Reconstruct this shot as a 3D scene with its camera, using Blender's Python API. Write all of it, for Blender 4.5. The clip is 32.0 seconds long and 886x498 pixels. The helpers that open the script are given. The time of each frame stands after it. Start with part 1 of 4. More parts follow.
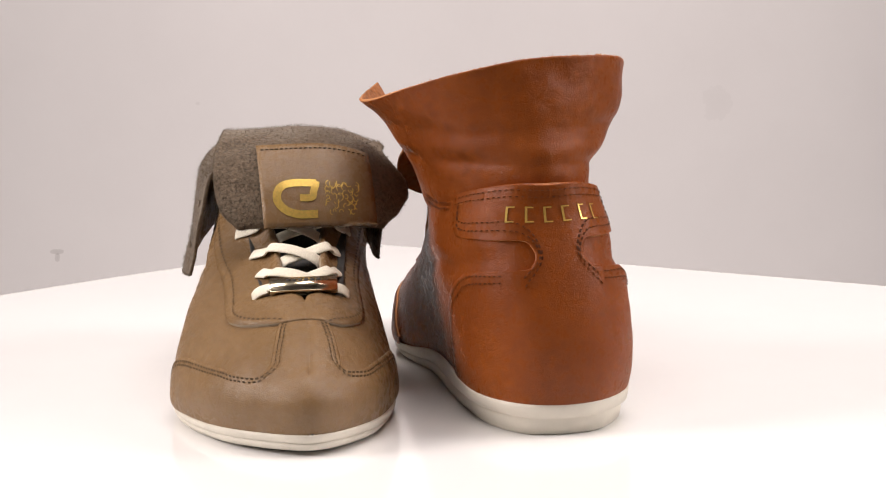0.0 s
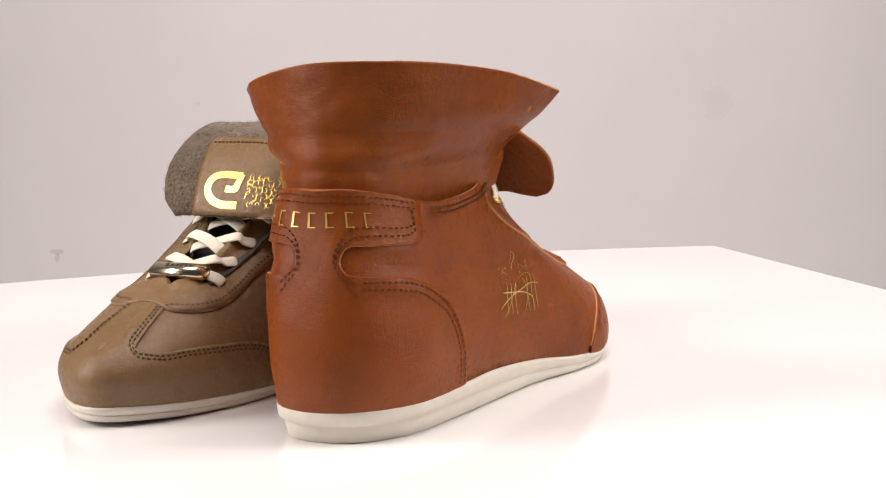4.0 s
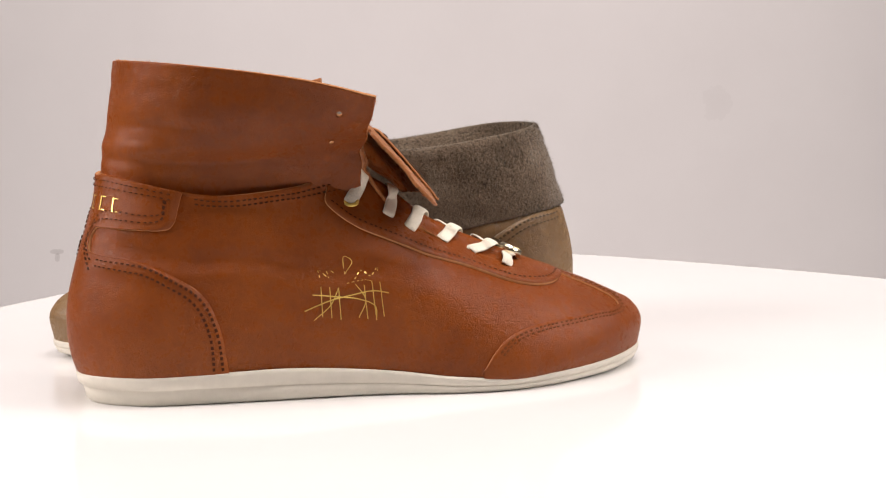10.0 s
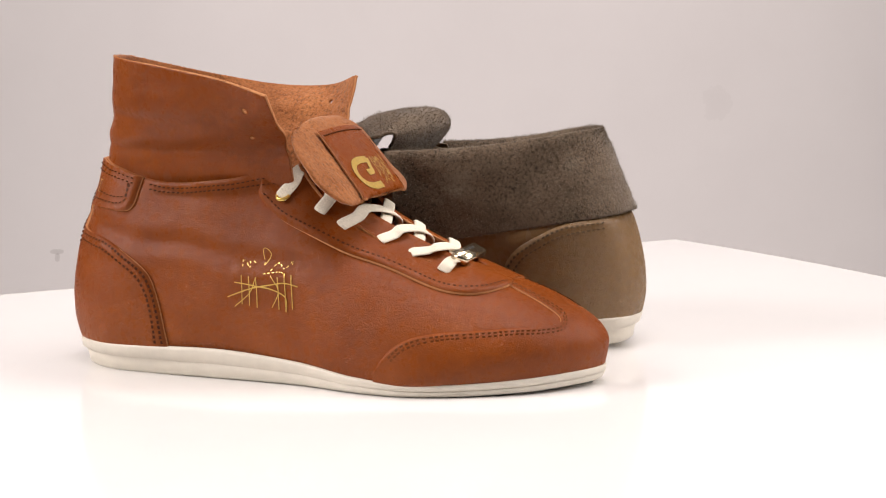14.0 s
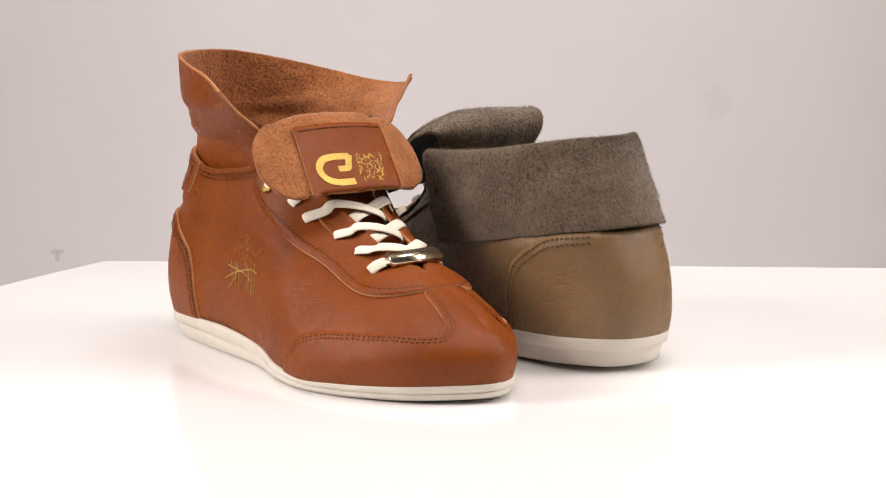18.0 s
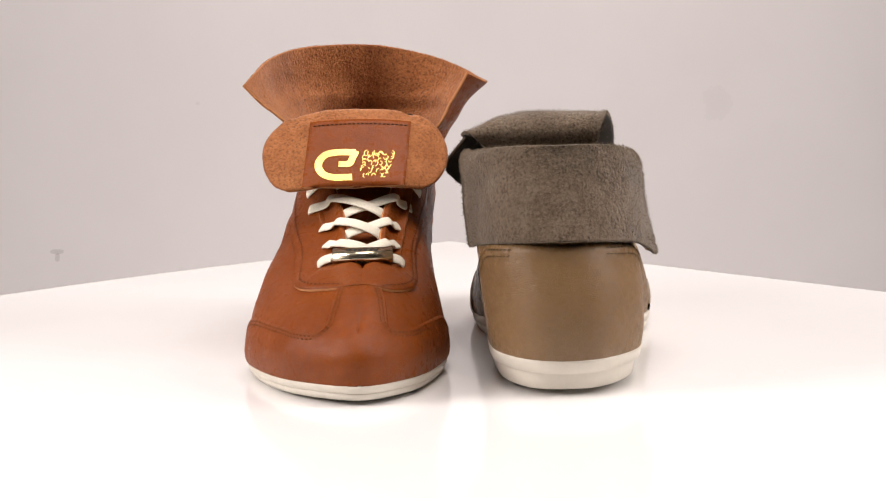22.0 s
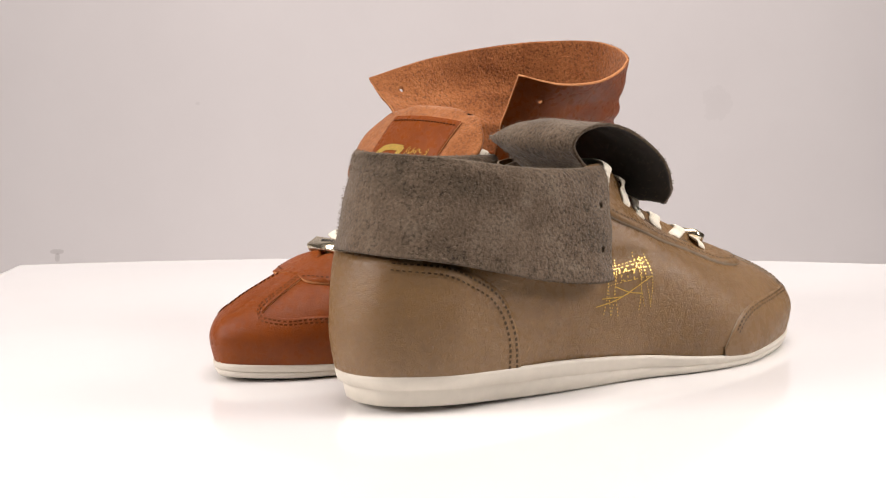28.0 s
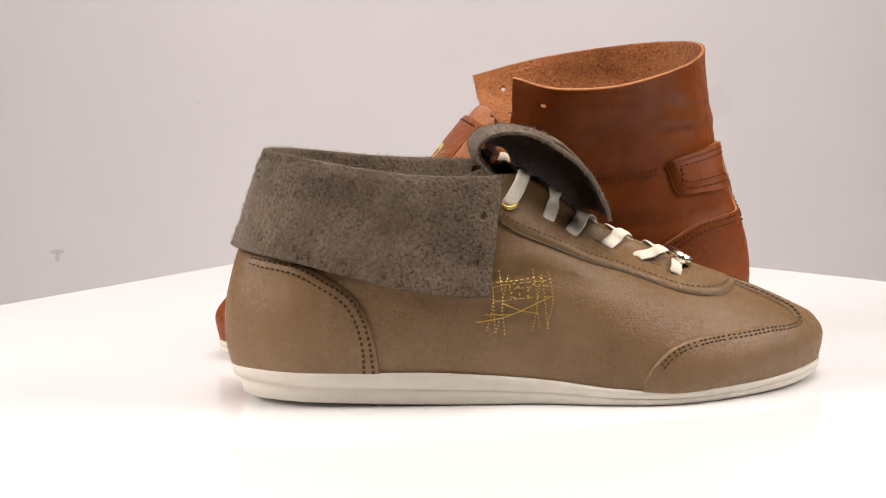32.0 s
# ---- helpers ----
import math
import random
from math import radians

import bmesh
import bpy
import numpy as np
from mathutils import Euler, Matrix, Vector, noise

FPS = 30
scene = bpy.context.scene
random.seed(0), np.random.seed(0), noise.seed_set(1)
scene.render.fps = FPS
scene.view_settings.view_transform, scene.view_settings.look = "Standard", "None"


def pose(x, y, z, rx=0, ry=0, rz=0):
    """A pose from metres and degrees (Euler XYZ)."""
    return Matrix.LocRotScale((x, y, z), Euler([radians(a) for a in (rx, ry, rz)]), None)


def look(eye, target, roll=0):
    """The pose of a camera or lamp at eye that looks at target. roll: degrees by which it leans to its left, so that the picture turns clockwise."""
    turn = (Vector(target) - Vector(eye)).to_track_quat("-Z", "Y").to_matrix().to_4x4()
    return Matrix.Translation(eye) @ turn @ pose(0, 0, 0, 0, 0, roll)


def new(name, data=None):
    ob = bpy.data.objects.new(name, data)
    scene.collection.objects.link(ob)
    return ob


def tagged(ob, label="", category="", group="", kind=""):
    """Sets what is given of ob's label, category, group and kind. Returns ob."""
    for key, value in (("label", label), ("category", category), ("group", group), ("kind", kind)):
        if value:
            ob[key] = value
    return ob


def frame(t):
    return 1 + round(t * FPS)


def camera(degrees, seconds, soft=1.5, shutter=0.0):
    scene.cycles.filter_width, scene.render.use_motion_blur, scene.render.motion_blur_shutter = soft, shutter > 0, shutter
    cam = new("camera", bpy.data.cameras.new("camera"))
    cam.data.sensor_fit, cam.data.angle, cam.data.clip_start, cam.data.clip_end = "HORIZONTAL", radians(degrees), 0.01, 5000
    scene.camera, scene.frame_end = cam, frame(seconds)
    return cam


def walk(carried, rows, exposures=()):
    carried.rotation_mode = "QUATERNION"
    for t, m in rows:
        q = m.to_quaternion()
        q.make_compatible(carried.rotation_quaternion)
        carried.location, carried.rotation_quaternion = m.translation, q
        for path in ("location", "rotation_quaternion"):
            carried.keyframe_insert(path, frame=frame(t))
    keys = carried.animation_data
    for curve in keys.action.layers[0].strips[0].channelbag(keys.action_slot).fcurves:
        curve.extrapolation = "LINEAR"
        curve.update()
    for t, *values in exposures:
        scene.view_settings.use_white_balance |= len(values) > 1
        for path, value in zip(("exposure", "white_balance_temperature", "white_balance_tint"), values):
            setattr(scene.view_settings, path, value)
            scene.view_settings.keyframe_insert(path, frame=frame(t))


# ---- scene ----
cam = camera(28.324, 32.0, soft=1.1)
EYE = Vector((0.0, -0.93, 0.19134))
PITCH, YAW, ROLL = radians(8.0575), radians(0.7091), -1.1972
AIM = EYE + Vector((math.sin(YAW) * math.cos(PITCH), math.cos(YAW) * math.cos(PITCH), -math.sin(PITCH)))
walk(cam, [(0.0, look(EYE, AIM, ROLL)), (32.0, look(EYE, AIM, ROLL))])


def turn(t):
    """Degrees by which the turntable has turned at t seconds."""
    k = t / 32
    return -(8.58367 * t + 0.0528 * k * k - 1.607 * k ** 3)


# ---- light ----
world = bpy.data.worlds.new("studio")
world.use_nodes = True
world.node_tree.nodes["Background"].inputs[0].default_value = (1.0, 0.98, 0.96, 1)
world.node_tree.nodes["Background"].inputs[1].default_value = 0.3
scene.world = world
scene.view_settings.exposure = 0.0


def area(name, eye, target, size, power, colour=(1, 0.97, 0.93), spread=180):
    data = bpy.data.lights.new(name, "AREA")
    data.shape, data.size, data.size_y, data.energy, data.color = "RECTANGLE", size[0], size[1], power, colour
    data.spread = radians(spread)
    ob = new(name, data)
    ob.matrix_world = look(eye, target)
    return ob


WARM = (1.0, 0.912, 0.876)
area("ceiling_lamp", (0.15, -0.18, 1.75), (0.1, -0.12, 0), (1.2, 0.8), 28.5, WARM)
area("softbox_lamp", (-1.4, -0.3, 0.85), (0.05, -0.15, 0.03), (0.7, 0.7), 13.5, WARM, 130)
area("softbox_lamp", (1.4, -0.2, 0.92), (0.0, -0.2, 0.0), (0.8, 0.8), 12.5, WARM, 140)
# added below the table, out of view, only to brighten the back wall
area("added_wall_fill", (0.0, 0.35, -0.75), (0.0, 1.15, -0.1), (1.8, 0.3), 9.3, WARM)


# ---- materials ----
def material(name):
    m = bpy.data.materials.new(name)
    m.use_nodes = True
    return m, m.node_tree.nodes, m.node_tree.links, m.node_tree.nodes["Principled BSDF"]


def noise_node(nodes, links, scale, detail=4, rough=0.55, coords="Object"):
    tc = nodes.new("ShaderNodeTexCoord")
    n = nodes.new("ShaderNodeTexNoise")
    n.inputs["Scale"].default_value, n.inputs["Detail"].default_value, n.inputs["Roughness"].default_value = scale, detail, rough
    links.new(tc.outputs[coords], n.inputs["Vector"])
    return n


def ramp(nodes, links, fac, stops):
    r = nodes.new("ShaderNodeValToRGB")
    el = r.color_ramp.elements
    while len(el) < len(stops):
        el.new(0.5)
    for e, (pos, col) in zip(el, stops):
        e.position, e.color = pos, (*col, 1)
    links.new(fac, r.inputs["Fac"])
    return r


def mix_colour(nodes, links, fac, a, b, blend="MIX"):
    m = nodes.new("ShaderNodeMix")
    m.data_type, m.blend_type = "RGBA", blend
    for sock, val in ((m.inputs[0], fac), (m.inputs[6], a), (m.inputs[7], b)):
        if isinstance(val, (int, float)):
            sock.default_value = val
        elif isinstance(val, tuple):
            sock.default_value = (*val, 1)
        else:
            links.new(val, sock)
    return m.outputs[2]


def bump(nodes, links, bsdf, heights):
    """heights: (socket, strength, distance) one after another."""
    last = None
    for sock, strength, dist in heights:
        b = nodes.new("ShaderNodeBump")
        b.inputs["Strength"].default_value, b.inputs["Distance"].default_value = strength, dist
        links.new(sock, b.inputs["Height"])
        if last:
            links.new(last, b.inputs["Normal"])
        last = b.outputs["Normal"]
    links.new(last, bsdf.inputs["Normal"])


def leather(name, dark, mid, light, rough=0.45, gloss=0.4):
    """Soft full-grain leather: cloudy dye, pebbled grain, thin crinkles in places."""
    m, n, l, b = material(name)
    big = noise_node(n, l, 20, 5, 0.6)
    fine = noise_node(n, l, 210, 5, 0.65)
    tone = ramp(n, l, big.outputs["Fac"], [(0.3, dark), (0.5, mid), (0.72, light)])
    fleck = ramp(n, l, fine.outputs["Fac"], [(0.32, (0.9, 0.89, 0.88)), (0.5, (1.0, 1.0, 1.0)), (0.68, (1.06, 1.07, 1.08))])
    col = mix_colour(n, l, 1.0, tone.outputs["Color"], fleck.outputs["Color"], "MULTIPLY")
    # thin crinkles, gathered in patches
    crease = noise_node(n, l, 190, 4, 0.6)
    crease.inputs["Distortion"].default_value = 0.9
    valley = ramp(n, l, crease.outputs["Fac"], [(0.44, (1.0,) * 3), (0.495, (0.0,) * 3), (0.505, (0.0,) * 3), (0.56, (1.0,) * 3)])
    where = noise_node(n, l, 15, 3, 0.5)
    there = ramp(n, l, where.outputs["Fac"], [(0.5, (0.0,) * 3), (0.64, (1.0,) * 3)])
    wrinkle = mix_colour(n, l, there.outputs["Color"], (1.0, 1.0, 1.0), valley.outputs["Color"])
    # shade in the crinkle valleys is put faintly into the colour as well
    l.new(mix_colour(n, l, 0.05, col, mix_colour(n, l, 1.0, col, wrinkle, "MULTIPLY")), b.inputs["Base Color"])
    r = ramp(n, l, fine.outputs["Fac"], [(0.3, (rough + 0.1,) * 3), (0.7, (rough - 0.08,) * 3)])
    l.new(r.outputs["Color"], b.inputs["Roughness"])
    # the gloss is lost where the grained surface is seen edge-on
    lw = n.new("ShaderNodeLayerWeight")
    lw.inputs["Blend"].default_value = 0.5
    edge = ramp(n, l, lw.outputs["Facing"], [(0.0, (gloss,) * 3), (0.4, (gloss * 0.9,) * 3), (0.8, (0.03,) * 3)])
    l.new(edge.outputs["Color"], b.inputs["Specular IOR Level"])
    tc = n.new("ShaderNodeTexCoord")
    warp = mix_colour(n, l, 0.02, tc.outputs["Object"], fine.outputs["Color"])
    pebble = n.new("ShaderNodeTexVoronoi")
    pebble.feature = "SMOOTH_F1"
    pebble.inputs["Scale"].default_value = 640
    l.new(warp, pebble.inputs["Vector"])
    cell = n.new("ShaderNodeTexVoronoi")
    cell.feature = "DISTANCE_TO_EDGE"
    cell.inputs["Scale"].default_value = 380
    l.new(warp, cell.inputs["Vector"])
    crack = ramp(n, l, cell.outputs["Distance"], [(0.0, (0.0,) * 3), (0.14, (1.0,) * 3)])
    swell = noise_node(n, l, 48, 3, 0.55)
    bump(n, l, b, [(swell.outputs["Fac"], 0.3, 0.0026), (pebble.outputs["Distance"], 0.32, -0.0007), (crack.outputs["Color"], 0.08, 0.0003), (wrinkle, 0.32, 0.0005)])
    return m


def suede(name, dark, mid, light, speck=0.42):
    """Rough split side: matted tufts, the shade in the pits between painted in."""
    m, n, l, b = material(name)
    big = noise_node(n, l, 38, 6, 0.65)
    fine = noise_node(n, l, 560, 4, 0.75)
    tuft = noise_node(n, l, 620, 3, 0.55)
    tuft.inputs["Distortion"].default_value = 0.25
    tone = ramp(n, l, big.outputs["Fac"], [(0.3, dark), (0.5, mid), (0.72, light)])
    fleck = ramp(n, l, fine.outputs["Fac"], [(0.36, (speck,) * 3), (0.5, (0.98,) * 3), (0.68, (2 - speck,) * 3)])
    pit_shade = ramp(n, l, tuft.outputs["Fac"], [(0.33, (0.1 + speck * 0.6,) * 3), (0.46, (0.94,) * 3), (0.66, (1.2,) * 3)])
    rub = noise_node(n, l, 16, 3, 0.5)
    nap = ramp(n, l, rub.outputs["Fac"], [(0.36, (0.5,) * 3), (0.5, (1.0,) * 3)])
    col = mix_colour(n, l, nap.outputs["Color"], tone.outputs["Color"], mix_colour(n, l, 1.0, tone.outputs["Color"], pit_shade.outputs["Color"], "MULTIPLY"))
    col = mix_colour(n, l, 0.3, col, mix_colour(n, l, 1.0, col, fleck.outputs["Color"], "MULTIPLY"))
    l.new(col, b.inputs["Base Color"])
    b.inputs["Roughness"].default_value = 0.95
    b.inputs["Specular IOR Level"].default_value = 0.12
    b.inputs["Sheen Weight"].default_value = 0.2
    relief = mix_colour(n, l, nap.outputs["Color"], (0.5, 0.5, 0.5), tuft.outputs["Color"])
    bump(n, l, b, [(big.outputs["Fac"], 0.4, 0.0015), (relief, 0.9, 0.0014), (fine.outputs["Fac"], 0.6, 0.0006)])
    return m


def plain(name, colour, rough=0.5, metal=0.0, grain=300, vary=0.08, relief=0.15):
    m, n, l, b = material(name)
    f = noise_node(n, l, grain, 4, 0.6)
    lo, hi = tuple(c * (1 - vary) for c in colour), tuple(min(1, c * (1 + vary)) for c in colour)
    t = ramp(n, l, f.outputs["Fac"], [(0.3, lo), (0.7, hi)])
    l.new(t.outputs["Color"], b.inputs["Base Color"])
    b.inputs["Roughness"].default_value, b.inputs["Metallic"].default_value = rough, metal
    b.inputs["Specular IOR Level"].default_value = 0.1 if rough > 0.75 else 0.5
    if relief:
        bump(n, l, b, [(f.outputs["Fac"], relief, 0.0004)])
    return m


TAN_LEATHER = leather("tan_leather", (0.180, 0.0415, 0.0072), (0.218, 0.0525, 0.0092), (0.262, 0.068, 0.0128), 0.29, 0.18)
OLIVE_LEATHER = leather("olive_leather", (0.182, 0.107, 0.048), (0.212, 0.126, 0.058), (0.246, 0.150, 0.072), 0.27, 0.36)
TAN_SUEDE = suede("tan_suede", (0.24, 0.082, 0.025), (0.34, 0.125, 0.042), (0.42, 0.165, 0.058), 0.7)
OLIVE_SUEDE = suede("olive_suede", (0.088, 0.066, 0.044), (0.140, 0.100, 0.067), (0.18, 0.14, 0.10), 0.42)
TAN_EDGE = plain("tan_cut_edge", (0.50, 0.23, 0.10), 0.8)
OLIVE_EDGE = plain("olive_cut_edge", (0.3, 0.235, 0.17), 0.8)
RUBBER = plain("white_rubber", (0.70, 0.65, 0.56), 0.5, 0, 120, 0.05, 0.08)
LACE = plain("cream_cotton", (0.80, 0.745, 0.62), 0.85, 0, 1400, 0.16, 0.6)
GOLD = plain("gold_foil", (0.78, 0.53, 0.13), 0.32, 0.65, 700, 0.15, 0.2)
METAL = plain("polished_plate", (0.86, 0.75, 0.55), 0.24, 1.0, 90, 0.05, 0.0)
OLIVE_FUZZ = plain("olive_suede_fibre", (0.19, 0.15, 0.11), 0.9)
TAN_FUZZ = plain("tan_suede_fibre", (0.46, 0.2, 0.08), 0.9)
LINING = plain("dark_lining_leather", (0.035, 0.032, 0.03), 0.6)
THREAD_TAN = plain("dark_tan_thread", (0.06, 0.018, 0.007), 0.8)
TOE_THREAD = plain("mid_tan_thread", (0.15, 0.048, 0.016), 0.8)
THREAD_OLIVE = plain("dark_olive_thread", (0.06, 0.038, 0.02), 0.8)
DARK = plain("dark_engraving", (0.03, 0.025, 0.02), 0.6)


def table_material():
    m, n, l, b = material("glossy_white_laminate")
    f = noise_node(n, l, 6, 4, 0.6)
    t = ramp(n, l, f.outputs["Fac"], [(0.3, (0.80, 0.79, 0.785)), (0.7, (0.83, 0.822, 0.815))])
    l.new(t.outputs["Color"], b.inputs["Base Color"])
    b.inputs["Roughness"].default_value = 0.12
    b.inputs["Specular IOR Level"].default_value = 0.5
    return m


def wall_material():
    m, n, l, b = material("grey_painted_wall")
    f = noise_node(n, l, 3.5, 5, 0.6)
    g = noise_node(n, l, 60, 4, 0.6)
    t = ramp(n, l, f.outputs["Fac"], [(0.3, (0.72, 0.685, 0.685)), (0.7, (0.765, 0.73, 0.73))])
    col = t.outputs["Color"]
    # two old stains in the paint
    geo = n.new("ShaderNodeNewGeometry")
    h = noise_node(n, l, 70, 4, 0.7)
    for place, size, strength in (((-0.435, 1.15, -0.096), (0.017, 1, 0.006), 0.3), ((-0.4345, 1.15, -0.103), (0.006, 1, 0.011), 0.28), ((0.355, 1.15, 0.066), (0.035, 1, 0.045), 0.06),
                                  ((-0.26, 1.15, 0.077), (0.006, 1, 0.004), 0.1)):
        mp = n.new("ShaderNodeVectorMath")
        mp.operation = "SUBTRACT"
        l.new(geo.outputs["Position"], mp.inputs[0])
        mp.inputs[1].default_value = place
        dv = n.new("ShaderNodeVectorMath")
        dv.operation = "DIVIDE"
        l.new(mp.outputs[0], dv.inputs[0])
        dv.inputs[1].default_value = size
        ln = n.new("ShaderNodeVectorMath")
        ln.operation = "LENGTH"
        l.new(dv.outputs[0], ln.inputs[0])
        ad = n.new("ShaderNodeMath")
        ad.operation = "ADD"
        l.new(ln.outputs["Value"], ad.inputs[0])
        l.new(h.outputs["Fac"], ad.inputs[1])
        rp = ramp(n, l, ad.outputs[0], [(0.5, (strength,) * 3), (1.0, (strength * 0.75,) * 3), (1.45, (0.0,) * 3)])
        rp.color_ramp.interpolation = "EASE"
        col = mix_colour(n, l, rp.outputs["Color"], col, (0.2, 0.17, 0.16))
    l.new(col, b.inputs["Base Color"])
    b.inputs["Roughness"].default_value = 0.85
    bump(n, l, b, [(g.outputs["Fac"], 0.08, 0.002)])
    return m


TABLE_MAT, WALL_MAT = table_material(), wall_material()
PAINT = plain("white_paint", (0.75, 0.74, 0.72), 0.8, 0, 30, 0.03, 0.05)
# kept dark so that the unseen walls and floor bounce little light
LOW_BOUNCE_GREY = plain("low_bounce_grey", (0.16, 0.155, 0.15), 0.8, 0, 30, 0.05, 0.05)


# ---- building helpers ----
import functools


def to_mesh(name, bm, mats, smooth=True):
    me = bpy.data.meshes.new(name)
    if not any(e.is_boundary for e in bm.edges):
        bmesh.ops.recalc_face_normals(bm, faces=bm.faces)
    bm.to_mesh(me)
    bm.free()
    for m in (mats if isinstance(mats, (list, tuple)) else [mats]):
        me.materials.append(m)
    if smooth:
        for f in me.polygons:
            f.use_smooth = True
    return me


def orient(bm, outward):
    """Turn an open sheet so that its faces look along outward(place)."""
    bmesh.ops.recalc_face_normals(bm, faces=bm.faces)
    bm.normal_update()
    if sum(f.normal.dot(outward(f.calc_center_median())) for f in bm.faces) < 0:
        bmesh.ops.reverse_faces(bm, faces=bm.faces)
    return bm


def part(name, bm, material, parent, label="", smooth=True):
    ob = new(name, to_mesh(name, bm, material, smooth))
    ob.parent = parent
    if label:
        tagged(ob, label)
    return ob


def box_bm(x0, x1, y0, y1, z0, z1):
    bm = bmesh.new()
    bmesh.ops.create_cube(bm, size=1)
    for v in bm.verts:
        v.co = Vector(((x0 + x1) / 2 + v.co.x * (x1 - x0), (y0 + y1) / 2 + v.co.y * (y1 - y0), (z0 + z1) / 2 + v.co.z * (z1 - z0)))
    return bm


def spline(P, t, closed=False):
    """Catmull-Rom through the rows of P at the place t (in rows)."""
    P = np.asarray(P, float)
    n = len(P)
    i = int(math.floor(t))
    if closed:
        k = [(i - 1) % n, i % n, (i + 1) % n, (i + 2) % n]
        a, b, c, d = P[k]
    else:
        i = min(max(i, 0), n - 2)
        b, c = P[i], P[i + 1]
        a = P[i - 1] if i else 2 * b - c
        d = P[i + 2] if i + 2 < n else 2 * c - b
    f = t - i
    return 0.5 * (2 * b + (c - a) * f + (2 * a - 5 * b + 4 * c - d) * f * f + (3 * b - a - 3 * c + d) * f ** 3)


def along(P, k):
    """Point at the share k of an open spline."""
    return spline(P, k * (len(P) - 1))


def grid_bm(points, closed=False, mat=None):
    """points[i][j] -> quads."""
    bm = bmesh.new()
    vs = [[bm.verts.new(p) for p in row] for row in points]
    m = len(vs)
    for i in range(m if closed else m - 1):
        a, b = vs[i], vs[(i + 1) % m]
        for j in range(len(a) - 1):
            f = bm.faces.new((a[j], b[j], b[j + 1], a[j + 1]))
            if mat:
                f.material_index = mat(i, j)
    return bm


def solid(ob, thick, inner=0, rim=0, offset=-1.0):
    s = ob.modifiers.new("thickness", "SOLIDIFY")
    s.thickness, s.offset, s.material_offset, s.material_offset_rim = thick, offset, inner, rim
    s.use_even_offset = False
    return ob


def V(p):
    """Shoe measures (forward, to the wearer's right, up) to the shoe's own axes."""
    return Vector((p[0], -p[1], p[2]))


# ---- the shoe's last: four girth lines round the foot, heel - outer side - toe - inner side ----
def ring(heel, outer, toe, inner):
    return np.array([heel, *outer, toe, *inner[::-1]])


ROW_SOLE = ring((0.003, -0.004, 0.0122),
    [(0.009, 0.0161, 0.0126), (0.033, 0.032, 0.0126), (0.068, 0.037, 0.0132), (0.105, 0.0395, 0.0134), (0.148, 0.044, 0.0102), (0.182, 0.053, 0.0062), (0.212, 0.0548, 0.0046), (0.245, 0.0446, 0.005), (0.2742, 0.0270, 0.0066)], (0.2942, -0.003, 0.0075),
    [(0.009, -0.0227, 0.0126), (0.033, -0.0352, 0.0126), (0.068, -0.0385, 0.0132), (0.105, -0.0382, 0.0134), (0.148, -0.038, 0.0102), (0.182, -0.044, 0.0062), (0.212, -0.04616, 0.0046), (0.245, -0.03936, 0.005), (0.2742, -0.0270, 0.0066)])
ROW_LOW = ring((-0.0005, -0.004, 0.036),
    [(0.006, 0.0171, 0.036), (0.032, 0.034, 0.036), (0.068, 0.0385, 0.036), (0.105, 0.041, 0.036), (0.148, 0.0455, 0.028), (0.182, 0.054, 0.0205), (0.212, 0.0563, 0.0165), (0.245, 0.0466, 0.017), (0.2755, 0.029, 0.0182)], (0.2962, -0.003, 0.0175),
    [(0.006, -0.0237, 0.036), (0.032, -0.0377, 0.036), (0.068, -0.0415, 0.036), (0.105, -0.0412, 0.036), (0.148, -0.0395, 0.028), (0.182, -0.0455, 0.0205), (0.212, -0.04766, 0.0165), (0.245, -0.04086, 0.017), (0.2755, -0.02866, 0.0182)])
ROW_MID = ring((0.007, -0.006, 0.07),
    [(0.012, 0.0133, 0.07), (0.034, 0.029, 0.069), (0.068, 0.0343, 0.067), (0.105, 0.0355, 0.068), (0.145, 0.038, 0.066), (0.181, 0.041, 0.055), (0.212, 0.0385, 0.045), (0.243, 0.0345, 0.0365), (0.2720, 0.0228, 0.0312)], (0.2940, -0.003, 0.0252),
    [(0.012, -0.0261, 0.07), (0.034, -0.0396, 0.069), (0.068, -0.045, 0.067), (0.105, -0.0445, 0.068), (0.145, -0.041, 0.066), (0.181, -0.038, 0.055), (0.212, -0.036, 0.045), (0.243, -0.0345, 0.0365), (0.2720, -0.0241, 0.0312)])
ROW_TOP = ring((0.017, -0.008, 0.1085),
    [(0.021, 0.005, 0.1085), (0.037, 0.019, 0.105), (0.068, 0.027, 0.0985), (0.105, 0.03, 0.1005), (0.142, 0.0195, 0.1055), (0.18, 0.0065, 0.0795), (0.2205, 0.0040, 0.0602), (0.2325, -0.005, 0.0538), (0.266, -0.005, 0.0412)], (0.2845, -0.003, 0.0315),
    [(0.021, -0.021, 0.1085), (0.037, -0.035, 0.105), (0.068, -0.044, 0.0985), (0.105, -0.045, 0.1005), (0.142, -0.0325, 0.1055), (0.18, -0.0175, 0.0795), (0.2205, -0.0140, 0.0602), (0.2325, -0.005, 0.0538), (0.266, -0.005, 0.0412)])
STEPS = (0.0, 0.22, 0.55, 1.0)
BASE_ROWS = (ROW_SOLE, ROW_LOW, ROW_MID, ROW_TOP)


def weights(v, steps):
    out = []
    for i in range(len(steps)):
        w = 1.0
        for j, s in enumerate(steps):
            if j != i:
                w *= (v - s) / (steps[i] - s)
        out.append(w)
    return out


